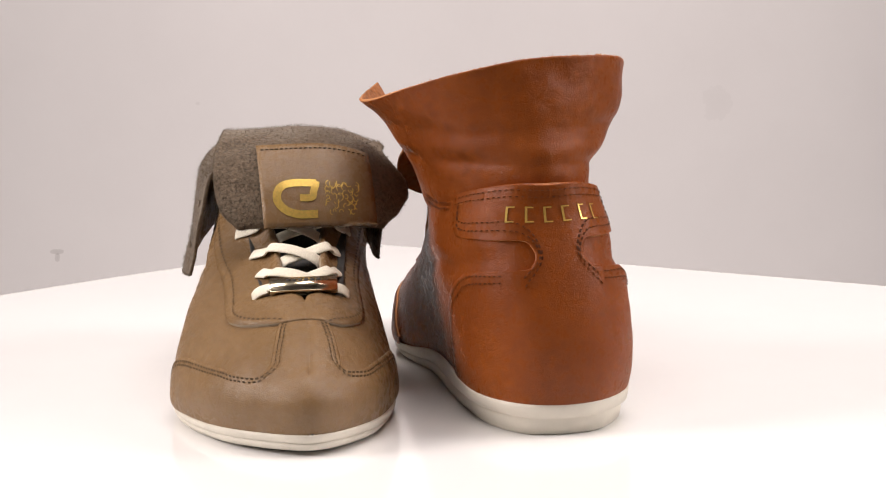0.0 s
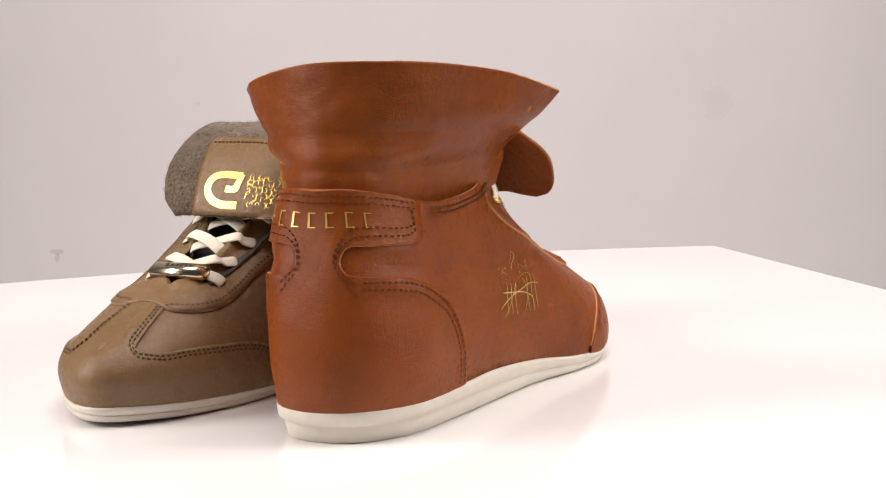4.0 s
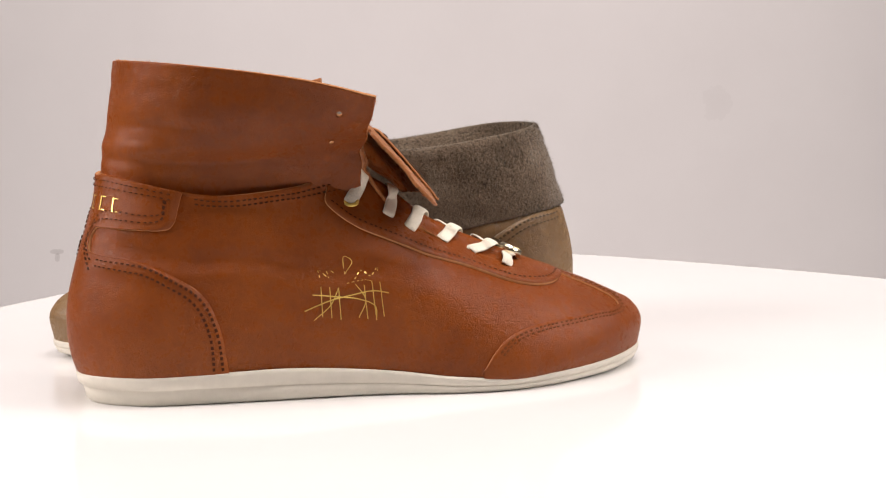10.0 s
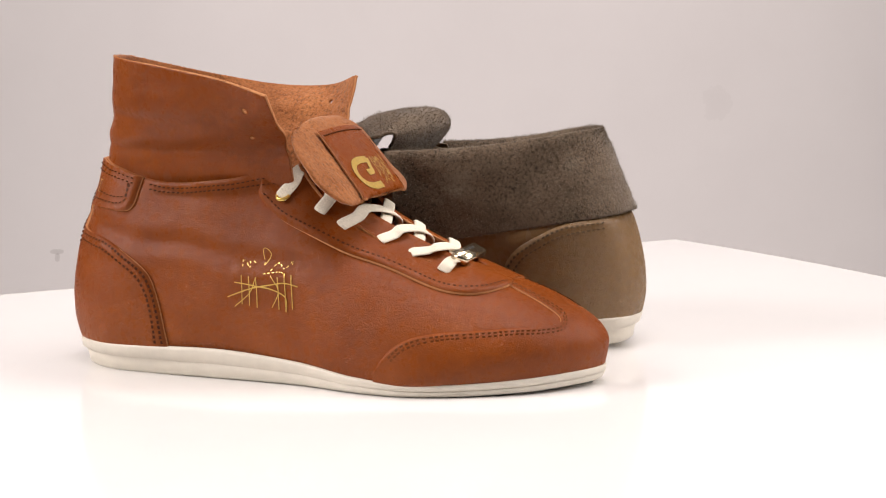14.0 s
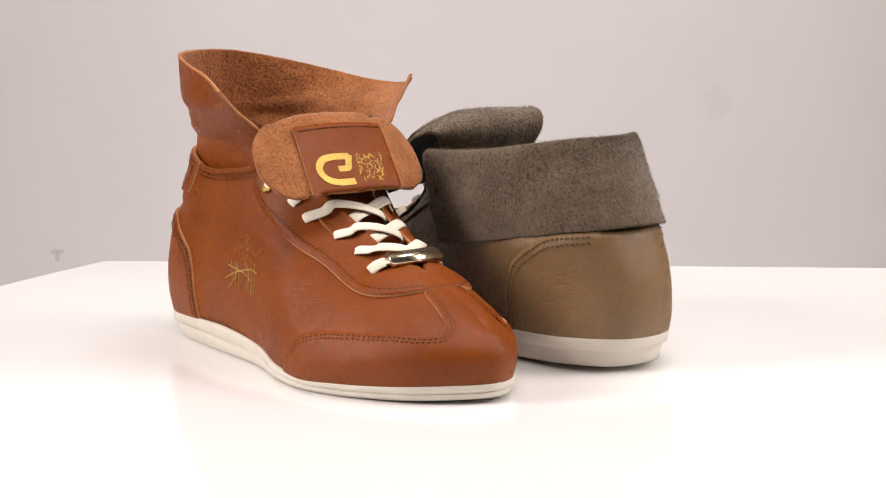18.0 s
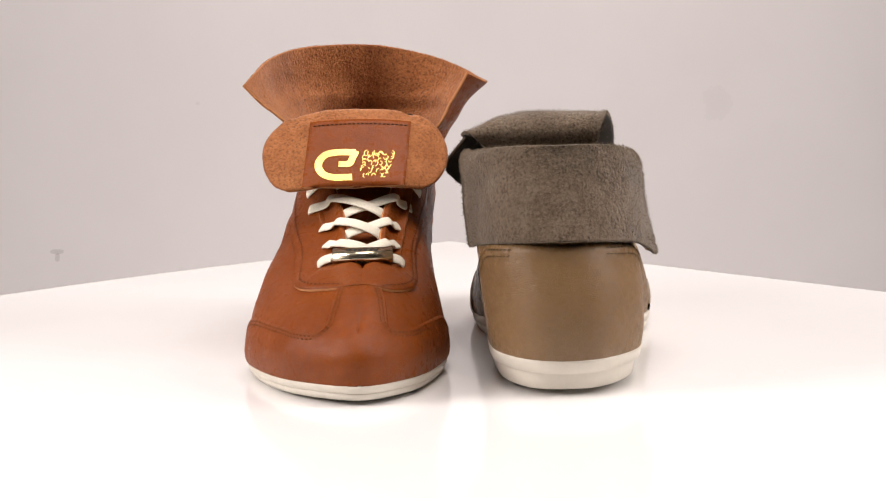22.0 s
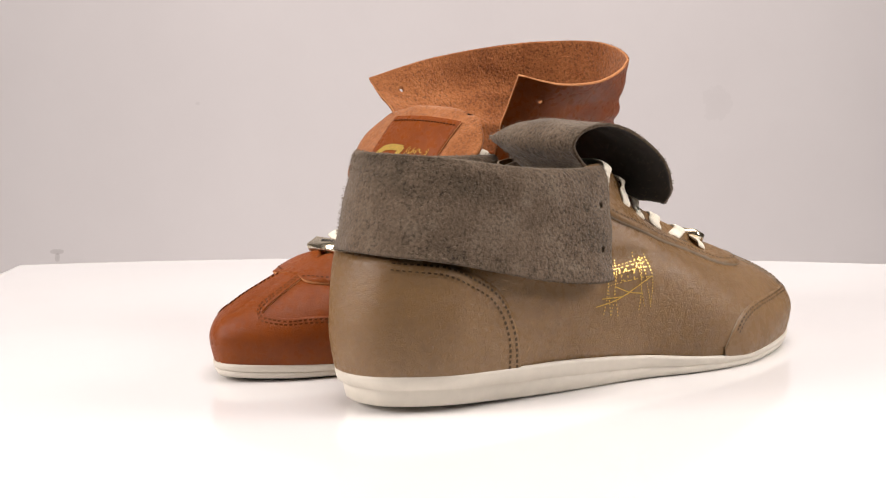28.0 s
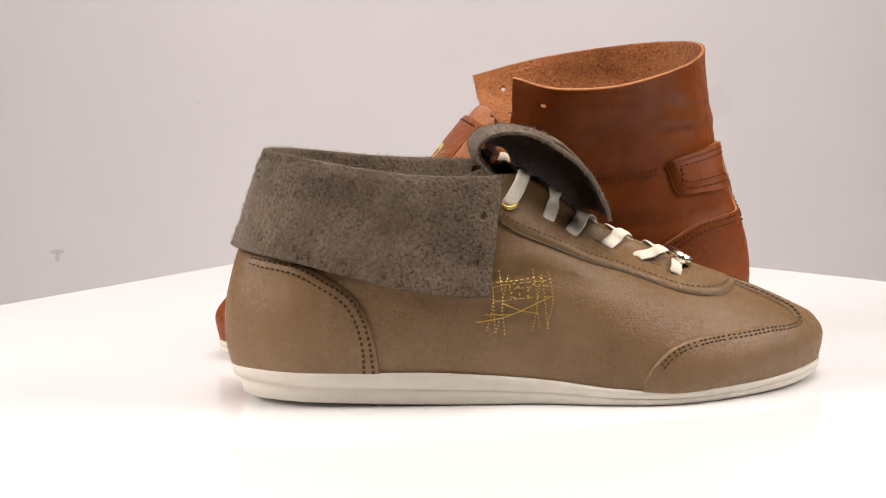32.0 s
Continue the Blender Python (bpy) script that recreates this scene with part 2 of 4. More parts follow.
# a fifth line at 0.8: even over the sides, domed over the toe
ROW_HIGH = sum(w * r for w, r in zip(weights(0.8, STEPS), BASE_ROWS))
for k in (8, 9, 10, 11, 12):
    top, mid = ROW_TOP[k], ROW_MID[k]
    ROW_HIGH[k] = top + (mid - top) * np.array([0.45, 0.5, 0.19])
# beside the laces the sides are slightly hollow
for k in (5, 6, 7, 13, 14, 15):
    top, mid = ROW_TOP[k], ROW_MID[k]
    ROW_HIGH[k] = mid + (top - mid) * np.array([0.57, 0.63, 0.55])
ROWS5, STEPS5 = (ROW_SOLE, ROW_LOW, ROW_MID, ROW_HIGH, ROW_TOP), (0.0, 0.22, 0.55, 0.8, 1.0)


def gauss(x, w):
    return math.exp(-(x / w) ** 2)


def crease(p):
    """How far the leather stands out or sinks at a place: the ankle fold, and a general unevenness."""
    s, q, z = p
    d = 0.0005 * noise.noise(Vector((s * 45, q * 45, z * 45))) + 0.00022 * noise.noise(Vector((s * 130, q * 130, z * 130)))
    side = 1.0 if q > -0.006 else 0.8
    line = 0.0735 - 0.115 * (s - 0.02) + 0.0016 * math.sin(s * 95)
    fade = min(1, max(0, (s - 0.012) / 0.02)) * min(1, max(0, (0.185 - s) / 0.05))
    d += side * fade * (-0.0017 * gauss(z - line, 0.0032) + 0.0009 * gauss(z - line + 0.0085, 0.004) + 0.0008 * gauss(z - line - 0.007, 0.004))
    d -= fade * 0.0016 * gauss(s - 0.036, 0.022) * gauss(z - 0.0768 + 0.05 * (s - 0.02), 0.0034)
    line2 = 0.093 - 0.05 * (s - 0.06)
    d += side * min(1, max(0, (s - 0.06) / 0.02)) * min(1, max(0, (0.12 - s) / 0.03)) * -0.0008 * gauss(z - line2, 0.003)
    return d


@functools.lru_cache(None)
def rows_at(u):
    return np.array([spline(row, u % 20, True) for row in ROWS5])


@functools.lru_cache(None)
def upper(u, v):
    """Point of the upper at the station u (0 heel, 10 toe, round to 20) and the height v (0 sole, 1 top line)."""
    rows = rows_at(u)
    out = np.array(weights(v, STEPS5)) @ rows
    share = min(1.0, max(0.0, 3.0 - abs(u % 20 - 10)))
    if v > 0.55 and share > 0:
        # over the toe both halves meet level at the crest
        e = (v - 0.55) / 0.45
        flat, rise = 0.7 * e + 0.3 * (1 - math.cos(e * math.pi / 2)), math.sin(e * math.pi / 2)
        dome = rows[2] + (rows[4] - rows[2]) * np.array([flat, flat, rise])
        share *= share * (3 - 2 * share)
        k = min(1.0, e / 0.25)
        out = out + (dome - out) * share * k * k * (3 - 2 * k)
    r = np.array([0.0, out[1] + 0.005, (out[2] - 0.03) * 0.25]) if out[0] > 0.03 else np.array([out[0] - 0.045, out[1] + 0.005, 0.0])
    ln = np.linalg.norm(r)
    if ln > 1e-6:
        out = out + r / ln * crease(out) * min(1.0, ln / 0.015) * min(1.0, v / 0.1)
    return out


@functools.lru_cache(None)
def upper_off(u, v, off):
    """The same, lifted by off along the surface normal."""
    e = 0.02
    a = upper(u + e, v) - upper(u - e, v)
    v0, v1 = max(0, v - e), min(1, v + e)
    b = upper(u, v1) - upper(u, v0)
    n = np.cross(a, b)
    ln = np.linalg.norm(n)
    n = n / ln if ln > 1e-12 else np.array([0, 0, 1.0])
    p = upper(u, v)
    c = np.array([min(max(p[0], 0.045), 0.25), -0.006, 0.03 if p[0] < 0.2 else 0.0])
    if np.dot(n, p - c) < 0:
        n = -n
    w = u % 20
    if v > 0.8 and 7.9 < w < 12.1:
        near = abs(w - 10)
        slope = 0.5 + 0.25 * max(0, 1 - near)
        ridge = np.array([slope, 0, 0.9]) / math.hypot(slope, 0.9)
        k = (v - 0.8) / 0.2
        n = n * (1 - k) + ridge * k
        n = n / np.linalg.norm(n)
    return p + n * off


UV = [(i * 0.1, j * 0.02) for i in range(200) for j in range(51)]
UV_POINTS = np.array([upper(u, v) for u, v in UV])


def find(s, q, z, side=0):
    """Station and height nearest to a place; side +1 outer half, -1 inner half."""
    d = ((UV_POINTS - np.array([s, q, z])) ** 2) @ np.array([1, 0.15, 1])
    if side:
        us = np.array([u for u, v in UV])
        d = d + np.where((us <= 10.0) == (side > 0), 0, 1)
    return UV[int(np.argmin(d))]


def unwrap(pts, near):
    """Stations without the jump at the heel."""
    return [(u - 20 if u - near > 10 else u + 20 if near - u > 10 else u, v) for u, v in pts]


def straight(P, k):
    P = np.asarray(P, float)
    t = k * (len(P) - 1)
    i = min(int(t), len(P) - 2)
    return P[i] + (P[i + 1] - P[i]) * (t - i)


def patch(one, two, off, n=40, m=14, edges=(1, 1, 1, 1), second=along, rim_second=1):
    """A panel laid on the upper between two lines of (station, height), off thick; edges: which of start, end, first and second line are turned down."""
    def at(i, j, lift):
        a, b = along(one, i / n), second(two, i / n)
        u, v = a + (b - a) * j / m
        return V(upper_off(u, min(1, max(0, v)), lift))
    low = -0.0006
    bend = lambda c: Vector((c.x - 0.14 if c.x > 0.2 or c.x < 0.05 else 0, c.y - 0.005, 0.01))
    def meets(i):
        u, v = second(two, i / n)
        return v > 0.99 and abs(u - 10) < 2.0
    pts = []
    for i in range(n + 1):
        row = []
        for j in range(m + 1):
            k = (i == 0 and edges[0]) or (i == n and edges[1]) or (j == 0 and edges[2]) or (j == m and edges[3] and not meets(i))
            row.append(at(i, j, off * (0.75 if k else 1.0)))
        pts.append(([at(i, 0, low)] if edges[2] else []) + row + ([at(i, m, off if meets(i) else low)] if edges[3] else []))
    cols = ([0] if edges[2] else []) + list(range(m + 1)) + ([m] if edges[3] else [])
    if edges[0]:
        pts.insert(0, [at(0, j, low) for j in cols])
    if edges[1]:
        pts.append([at(n, j, low) for j in cols])
    rows, wide = len(pts), len(pts[0])
    rim = lambda i, j: int((edges[0] and i == 0) or (edges[1] and i == rows - 2) or (edges[2] and j == 0) or (rim_second and edges[3] and j == wide - 2))
    return orient(grid_bm(pts, mat=rim), bend)


def joined(bms):
    """Several sheets as one, welded where they meet."""
    me = bpy.data.meshes.new("sheet")
    out = bmesh.new()
    for b in bms:
        b.to_mesh(me)
        out.from_mesh(me)
        b.free()
    bpy.data.meshes.remove(me)
    bmesh.ops.remove_doubles(out, verts=out.verts, dist=6e-5)
    return out


def stitches(lines, off, gap=0.0028, size=(0.0008, 0.00055)):
    """Rows of stitch marks along lines of (station, height)."""
    bm = bmesh.new()
    for line in lines:
        dense = [upper_off(*np.clip(along(line, k / 200), [-30, 0], [30, 1]), off) for k in range(201)]
        run = 0.0
        for a, b in zip(dense, dense[1:]):
            d = np.linalg.norm(b - a)
            run += d
            if run >= gap and d > 1e-7:
                run = 0.0
                f = Vector(V(b) - V(a)).normalized()
                c = V(b)
                out = (c - Vector((c.x, 0.006, 0.03))).normalized()
                w = f.cross(out).normalized()
                up = w.cross(f)
                vs = [bm.verts.new(c + f * x * size[0] + w * y * size[1] + up * h) for x, y, h in
                      ((-1, -1, 0), (1, -1, 0), (1, 1, 0), (-1, 1, 0), (0, 0, 0.00015))]
                for q in ((0, 1, 4), (1, 2, 4), (2, 3, 4), (3, 0, 4)):
                    bm.faces.new([vs[k] for k in q])
    return bm


def ribbon(points, width, thick, ups, n=24, pinch=0.0):
    """A flat lace along a spline, with rounded edges."""
    P = [Vector(p) for p in points]
    rows = []
    for i in range(n + 1):
        k = i / n
        c = Vector(along(P, k))
        f = (Vector(along(P, min(1, k + 0.01))) - Vector(along(P, max(0, k - 0.01)))).normalized()
        w = Vector(along(ups, k)).cross(f).normalized()
        t = f.cross(w)
        w = w * (1 - pinch * max(0, 1 - k / 0.16))
        rows.append([c + w * width * math.copysign(abs(math.cos(a)) ** 0.6, math.cos(a)) * 0.5 + t * thick * 0.5 * math.sin(a)
                     for a in [2 * math.pi * q / 10 for q in range(11)]])
    bm = grid_bm(rows)
    bmesh.ops.remove_doubles(bm, verts=bm.verts, dist=1e-6)
    ends = [e for e in bm.edges if e.is_boundary]
    bmesh.ops.holes_fill(bm, edges=ends)
    return bm


def loft(loops, n, m, holes=()):
    """A sheet through open loops of equal length (rows from the lower to the upper edge); holes: (place, radius)."""
    pts = []
    L = [np.array(x) for x in loops]
    for i in range(n + 1):
        col = [spline(l, i / n * (len(l) - 1)) for l in L]
        pts.append([V(along(col, j / m)) for j in range(m + 1)])
    bm = grid_bm(pts)
    for place, r in holes:
        c = V(place)
        near = min(bm.verts, key=lambda v: (v.co - c).length).co.copy()
        gone = [f for f in bm.faces if (f.calc_center_median() - near).length < r]
        rim = {v for f in gone for v in f.verts}
        bmesh.ops.delete(bm, geom=gone, context="FACES")
        for v in [v for v in rim if v.is_valid]:
            v.co = near + (v.co - near).normalized() * r
    return bm


# ---- setting ----
def build_room():
    tagged(new("wall_north", to_mesh("wall_north", box_bm(-2.2, 2.2, 1.15, 1.25, -0.9, 2.1), WALL_MAT)), "plain light grey painted wall behind the table", "wall", kind="structure")
    # these walls and the floor are never in view; their dark grey cuts fill light
    tagged(new("wall_south", to_mesh("wall_south", box_bm(-2.2, 2.2, -2.6, -2.5, -0.9, 2.1), LOW_BOUNCE_GREY)), "unseen wall, dark grey to limit bounced light", "wall", kind="structure")
    tagged(new("wall_west", to_mesh("wall_west", box_bm(-2.3, -2.2, -2.6, 1.25, -0.9, 2.1), LOW_BOUNCE_GREY)), "unseen wall, dark grey to limit bounced light", "wall", kind="structure")
    tagged(new("wall_east", to_mesh("wall_east", box_bm(2.2, 2.3, -2.6, 1.25, -0.9, 2.1), LOW_BOUNCE_GREY)), "unseen wall, dark grey to limit bounced light", "wall", kind="structure")
    tagged(new("floor", to_mesh("floor", box_bm(-2.3, 2.3, -2.6, 1.25, -0.95, -0.9), LOW_BOUNCE_GREY)), "unseen floor, dark grey to limit bounced light", "floor", kind="structure")
    tagged(new("ceiling", to_mesh("ceiling", box_bm(-2.3, 2.3, -2.6, 1.25, 2.1, 2.15), PAINT)), "plain white ceiling", "ceiling", kind="structure")


def build_table():
    """Turntable top: two straight sides, two bowed ones; corners nearly sharp."""
    table = new("turntable")
    tagged(table, "glossy white laminate turntable top with two bowed sides", "turntable")
    C = [Vector((-0.043, 0.467)), Vector((0.492, 0.064)), Vector((0.045, -0.468)), Vector((-0.492, -0.05))]
    line = []
    for i in range(4):
        a, b = C[i], C[(i + 1) % 4]
        d = b - a
        nrm = Vector((d.y, -d.x)).normalized()
        if nrm.dot((a + b) / 2) < 0:
            nrm = -nrm
        sag = 0.042 if i in (1, 3) else 0.0
        for k in range(24):
            f = k / 24
            line.append(a + d * f + nrm * sag * 4 * f * (1 - f))
    bm = bmesh.new()
    rows = []
    for inset, z in ((0.004, 0.0), (0.001, -0.0012), (0.0, -0.004), (0.0, -0.018), (0.003, -0.021)):
        rows.append([bm.verts.new((p.x * (1 - inset / 0.4), p.y * (1 - inset / 0.4), z)) for p in line])
    bm.faces.new(rows[0])
    bm.faces.new(rows[-1])
    for a, b in zip(rows, rows[1:]):
        for i in range(len(a)):
            j = (i + 1) % len(a)
            bm.faces.new((a[i], a[j], b[j], b[i]))
    top = part("tabletop", bm, TABLE_MAT, table, smooth=False)
    bm = bmesh.new()
    bmesh.ops.create_cone(bm, cap_ends=True, segments=48, radius1=0.12, radius2=0.12, depth=0.06, matrix=Matrix.Translation((0, 0, -0.051)))
    part("pivot", bm, PAINT, table)
    return table


def build_plinth():
    plinth = new("plinth", to_mesh("plinth", box_bm(-0.2, 0.2, -0.2, 0.2, -0.9, -0.081), PAINT))
    tagged(plinth, "plain white plinth under the turntable", "plinth")


# ---- shoe ----
EYESTAY = 0.0018  # how far the eyestay stands out


def build_shoe(name, label, mats, folded):
    LEATHER, SUEDE, EDGE, THREAD = mats
    shoe = new(name)
    tagged(shoe, label, "shoe", "pair of sample shoes")
    # upper
    n, m = 200, 26
    # under the folded collar the upper ends lower
    cutback = lambda u: 1 - 0.09 * min(1, max(0, (4.9 - min(u, 20 - u)) / 0.8)) if folded else 1
    pts = [[V(upper(20 * i / n, j / m * cutback(20 * i / n))) for j in range(m + 1)] for i in range(n)]
    bm = grid_bm(pts, closed=True)
    bmesh.ops.remove_doubles(bm, verts=bm.verts, dist=2e-5)
    orient(bm, lambda c: Vector((c.x - 0.14, (c.y - 0.005) * 3, 0)))
    solid(part("upper", bm, [LEATHER, SUEDE, EDGE], shoe), 0.0016, 1, 2)
    # sole
    front = [(0.0006, 1.03), (0.0016, 1.0), (0.0018, 0.9), (0.0013, 0.56), (0.0007, 0.53), (0.0007, 0.49), (0.0011, 0.46), (-0.0004, 0.08), (-0.0024, 0.0)]
    back = [(0.0008, 1.03), (0.0018, 1.0), (0.0018, 0.9), (0.0012, 0.62), (-0.0010, 0.57), (-0.0013, 0.52), (-0.0014, 0.46), (-0.0026, 0.05), (-0.0036, 0.0)]
    rows = []
    for i in range(n):
        u = 20 * i / n
        p = spline(ROW_SOLE, u, True)
        d = spline(ROW_SOLE, (u + 0.02) % 20, True) - spline(ROW_SOLE, (u - 0.02) % 20, True)
        nr = np.array([d[1], -d[0], 0])
        nr /= np.linalg.norm(nr)
        if np.dot(nr[:2], p[:2] - np.array([min(max(p[0], 0.04), 0.25), -0.004])) < 0:
            nr = -nr
        # the olive one stands on its ball, the heel just clear of the table
        ease = min(1, max(0, (0.125 - p[0]) / 0.12))
        ease = ease * ease * (3 - 2 * ease)
        low = -0.0022 + 0.0022 * max(0, (p[0] - 0.225) / 0.07) ** 1.6 + (0.0030 * ease if folded else 0.0)
        high = p[2] + (0.0036 * ease if folded else 0.0)
        edge = upper(u, 0.22 * (high - p[2]) / 0.024) - p
        heel = min(1, max(0, (0.10 - p[0]) / 0.05))
        row = [p + edge * 0.9 + np.array([0, 0, 0.0004])]
        for (o0, f0), (o1, f1) in zip(front, back):
            o, k = o0 + (o1 - o0) * heel, f0 + (f1 - f0) * heel
            q = p + nr * o + edge * max(0, (k - 0.5) * 2) * np.array([1, 1, 0])
            q[2] = low + (high - low) * k
            row.append(q)
        rows.append([V(q) for q in row])
    bm = grid_bm(rows, closed=True)
    bmesh.ops.holes_fill(bm, edges=[e for e in bm.edges if e.is_boundary])
    part("sole", bm, RUBBER, shoe, "white rubber sole with a moulded groove")

    # heel counter with its tab and the strip between
    threads = []
    def seam(pts, near):
        return np.array(unwrap([find(*p) for p in pts], near))
    lat = [(0.0725, 0.037, 0.016, 1), (0.067, 0.037, 0.036, 1), (0.059, 0.036, 0.052, 1), (0.046, 0.033, 0.0625, 1), (0.030, 0.027, 0.068, 1), (0.014, 0.0145, 0.071, 1)]
    med = [(0.0725, -0.039, 0.016, -1), (0.067, -0.041, 0.036, -1), (0.060, -0.043, 0.051, -1), (0.046, -0.042, 0.0615, -1), (0.030, -0.038, 0.068, -1), (0.014, -0.0265, 0.071, -1)]
    ls, ms = seam(lat, 0), seam(med, 0)
    top = np.concatenate([ls, [[0.0, 0.56]], ms[::-1]])
    bot = np.array([[ls[0][0] + (ms[0][0] - ls[0][0]) * k / 12, 0.0] for k in range(13)])
    if folded:
        part("heel_counter", patch(top, bot, 0.0016, 90, 16, (1, 1, 1, 0)), [LEATHER, EDGE], shoe)
    inner = lambda line, d: np.array([[u, v - d] for u, v in line])
    threads += [inner(ls, 0.0) + np.array([[-0.045 * k, -0.02] for k in (1.5, 1, 0.8, 0.5, 0.2, 0)]), inner(ms, 0.0) + np.array([[0.045 * k, -0.02] for k in (1.5, 1, 0.8, 0.5, 0.2, 0)])]
    threads += [inner(ls, 0.0) + np.array([[-0.125 * k, -0.05] for k in (1.5, 1, 0.8, 0.5, 0.2, 0)]), inner(ms, 0.0) + np.array([[0.125 * k, -0.05] for k in (1.5, 1, 0.8, 0.5, 0.2, 0)])]
    if not folded:
        ul, um = find(0.054, 0.024, 0.092, 1)[0], find(0.054, -0.042, 0.092, -1)[0] - 20
        sl, sm = find(0.012, 0.0045, 0.0766, 1)[0], find(0.012, -0.0125, 0.0766, -1)[0]
        sm = sm - 20 if sm > 10 else sm
        v_hi, v_lo = find(0.03, 0.027, 0.0835, 1)[1], top[6][1]
        mid = (v_hi + v_lo) / 2
        def flank(side, su, uu, sg):
            """One edge of the counter, the waist above it and the tab, from the sole to the top line."""
            waist = [[su + 0.30 * sg, v_lo + 0.004], [su + 0.10 * sg, v_lo + 0.022], [su, mid], [su + 0.10 * sg, v_hi - 0.022], [su + 0.30 * sg, v_hi - 0.004]]
            tab = [[(su + uu) / 2, v_hi], [uu - 0.34 * sg, v_hi + 0.012], [uu - 0.15 * sg, v_hi + 0.06], [uu - 0.07 * sg, 0.88], [uu - 0.03 * sg, 0.95], [uu, 0.995]]
            return np.array([[side[0][0], 0.0]] + [list(p) for p in side[:-1]] + waist + tab)
        part("heel_counter", patch(flank(ls, sl, ul, 1), flank(ms, sm, um, -1), 0.0016, 150, 30, (0, 1, 1, 1)), [LEATHER, EDGE], shoe, "heel counter, narrow waist and tab in one piece")
        for d in (0.035, 0.075):
            threads.append(np.array([[ul - 0.1, 0.995 - d], [0.8, 0.995 - d], [0, 0.995 - d], [-0.8, 0.995 - d], [um + 0.1, 0.995 - d]]))
            threads.append(np.array([[ul - 0.22 - d, 0.93], [ul - 0.28, 0.84 + d * 0.4], [ul - 0.45, v_hi + 0.02 + d], [sl + 0.3, v_hi + d], [sl - 0.05 - d, mid], [sl + 0.3, v_lo - d]]))
            threads.append(np.array([[um + 0.22 + d, 0.93], [um + 0.28, 0.84 + d * 0.4], [um + 0.45, v_hi + 0.02 + d], [sm - 0.3, v_hi + d], [sm + 0.05 + d, mid], [sm - 0.3, v_lo - d]]))
    # top band along the top line
    for sg in (1, -1):
        u0, u1 = (2.7, 5.0) if sg > 0 else (17.3, 15.0)
        k = np.linspace(0, 1, 8)
        for d in (0.035, 0.075):
            threads.append(np.array([[u0 + (u1 - u0) * x, 0.985 - d] for x in k]))
    # eyestay, outer and inner half, joined at the front
    halves, eyestay_threads = [], []
    for sg in (1, -1):
        low = seam([(0.124, 0.031 if sg > 0 else -0.044, 0.100, sg), (0.1225, 0.031 if sg > 0 else -0.044, 0.091, sg), (0.140, 0.033 if sg > 0 else -0.042, 0.0785, sg),
                    (0.168, 0.033 if sg > 0 else -0.037, 0.0672, sg), (0.196, 0.031 if sg > 0 else -0.034, 0.0562, sg),
                    (0.223, 0.028 if sg > 0 else -0.033, 0.0455, sg), (0.240, 0.020 if sg > 0 else -0.028, 0.044, sg), (0.2495, 0.006 if sg > 0 else -0.016, 0.0448, sg)], 10)
        e = 8.48 if sg > 0 else 11.52
        low = np.concatenate([low, [[e, 1.0]]])
        hi = np.array([[(4.55 if sg > 0 else 15.45) + ((e - sg * 0.02) - (4.55 if sg > 0 else 15.45)) * k / 9, 1.0] for k in range(10)])
        halves.append(patch(low, hi, EYESTAY, 70, 10, (1, 0, 1, 1), rim_second=0))
        eyestay_threads.append(low[1:-1] + np.array([0, 0.045]))
    part("eyestay", joined(halves), [LEATHER, EDGE], shoe)
    tagged(part("eyestay_stitching", stitches(eyestay_threads, EYESTAY + 0.0001, 0.0024, (0.0007, 0.0005)), THREAD, shoe, "row of dark stitches along the eyestay"), kind="stuff")
    # toe cap with its stem, laid over the side panels
    halves, fine = [], []
    for sg in (1, -1):
        c = 1 if sg > 0 else -0.82
        side = ([(0.196, 0.054, 0.0095), (0.201, 0.055, 0.018), (0.211, 0.052, 0.0255), (0.238, 0.042, 0.0300)] if sg > 0 else
                [(0.196, 0.054, 0.0095), (0.203, 0.055, 0.018), (0.216, 0.051, 0.0250), (0.243, 0.041, 0.0292)])
        front = [(0.259, 0.034, 0.0300), (0.2705, 0.0268, 0.0296), (0.2765, 0.0205, 0.0306), (0.2755, 0.0150, 0.0335), (0.266, 0.0122, 0.0385), (0.2475, 0.0118, 0.0460)]
        line = seam([(x, q * c - (0.003 if k > 6 else 0), z, sg) for k, (x, q, z) in enumerate(side + front)], 10)
        u0, e = line[0][0], (8.32 if sg > 0 else 11.68)
        path = [[u0 + (10 - u0) * k / 6, 0.0] for k in range(7)] + [[10, 0.3], [10, 0.65], [10, 1.0]] + [[10 + (e - 10) * k / 5, 1.0] for k in range(1, 6)]
        halves.append(patch(line, np.array(path), 0.0011, 90, 30, (0, 0, 1, 0), straight))
        mid = np.array([10, 0.5])
        def beside(d):
            """The seam shifted by d into the cap."""
            out = []
            for k in range(len(line)):
                u, v = line[k]
                mu = np.linalg.norm(upper(u + 0.1, v) - upper(u - 0.1, v)) / 0.2
                mv = np.linalg.norm(upper(u, min(1, v + 0.05)) - upper(u, max(0, v - 0.05))) / (min(1, v + 0.05) - max(0, v - 0.05))
                a, b = line[max(0, k - 1)], line[min(len(line) - 1, k + 1)]
                t = (b - a) * np.array([mu, mv])
                w = np.array([t[1], -t[0]]) / np.linalg.norm(t)
                if np.dot(w / np.array([mu, mv]), mid - line[k]) > 0 and k < 7 or k >= 7 and w[1] > 0:
                    w = -w
                out.append([u - w[0] * d / mu, min(1, max(0.0, v - w[1] * d / mv))])
            return np.array(out)
        fine += [beside(0.0019)[1:], beside(0.0037)[1:]]
    part("toe_cap", joined(halves), [LEATHER, EDGE], shoe)
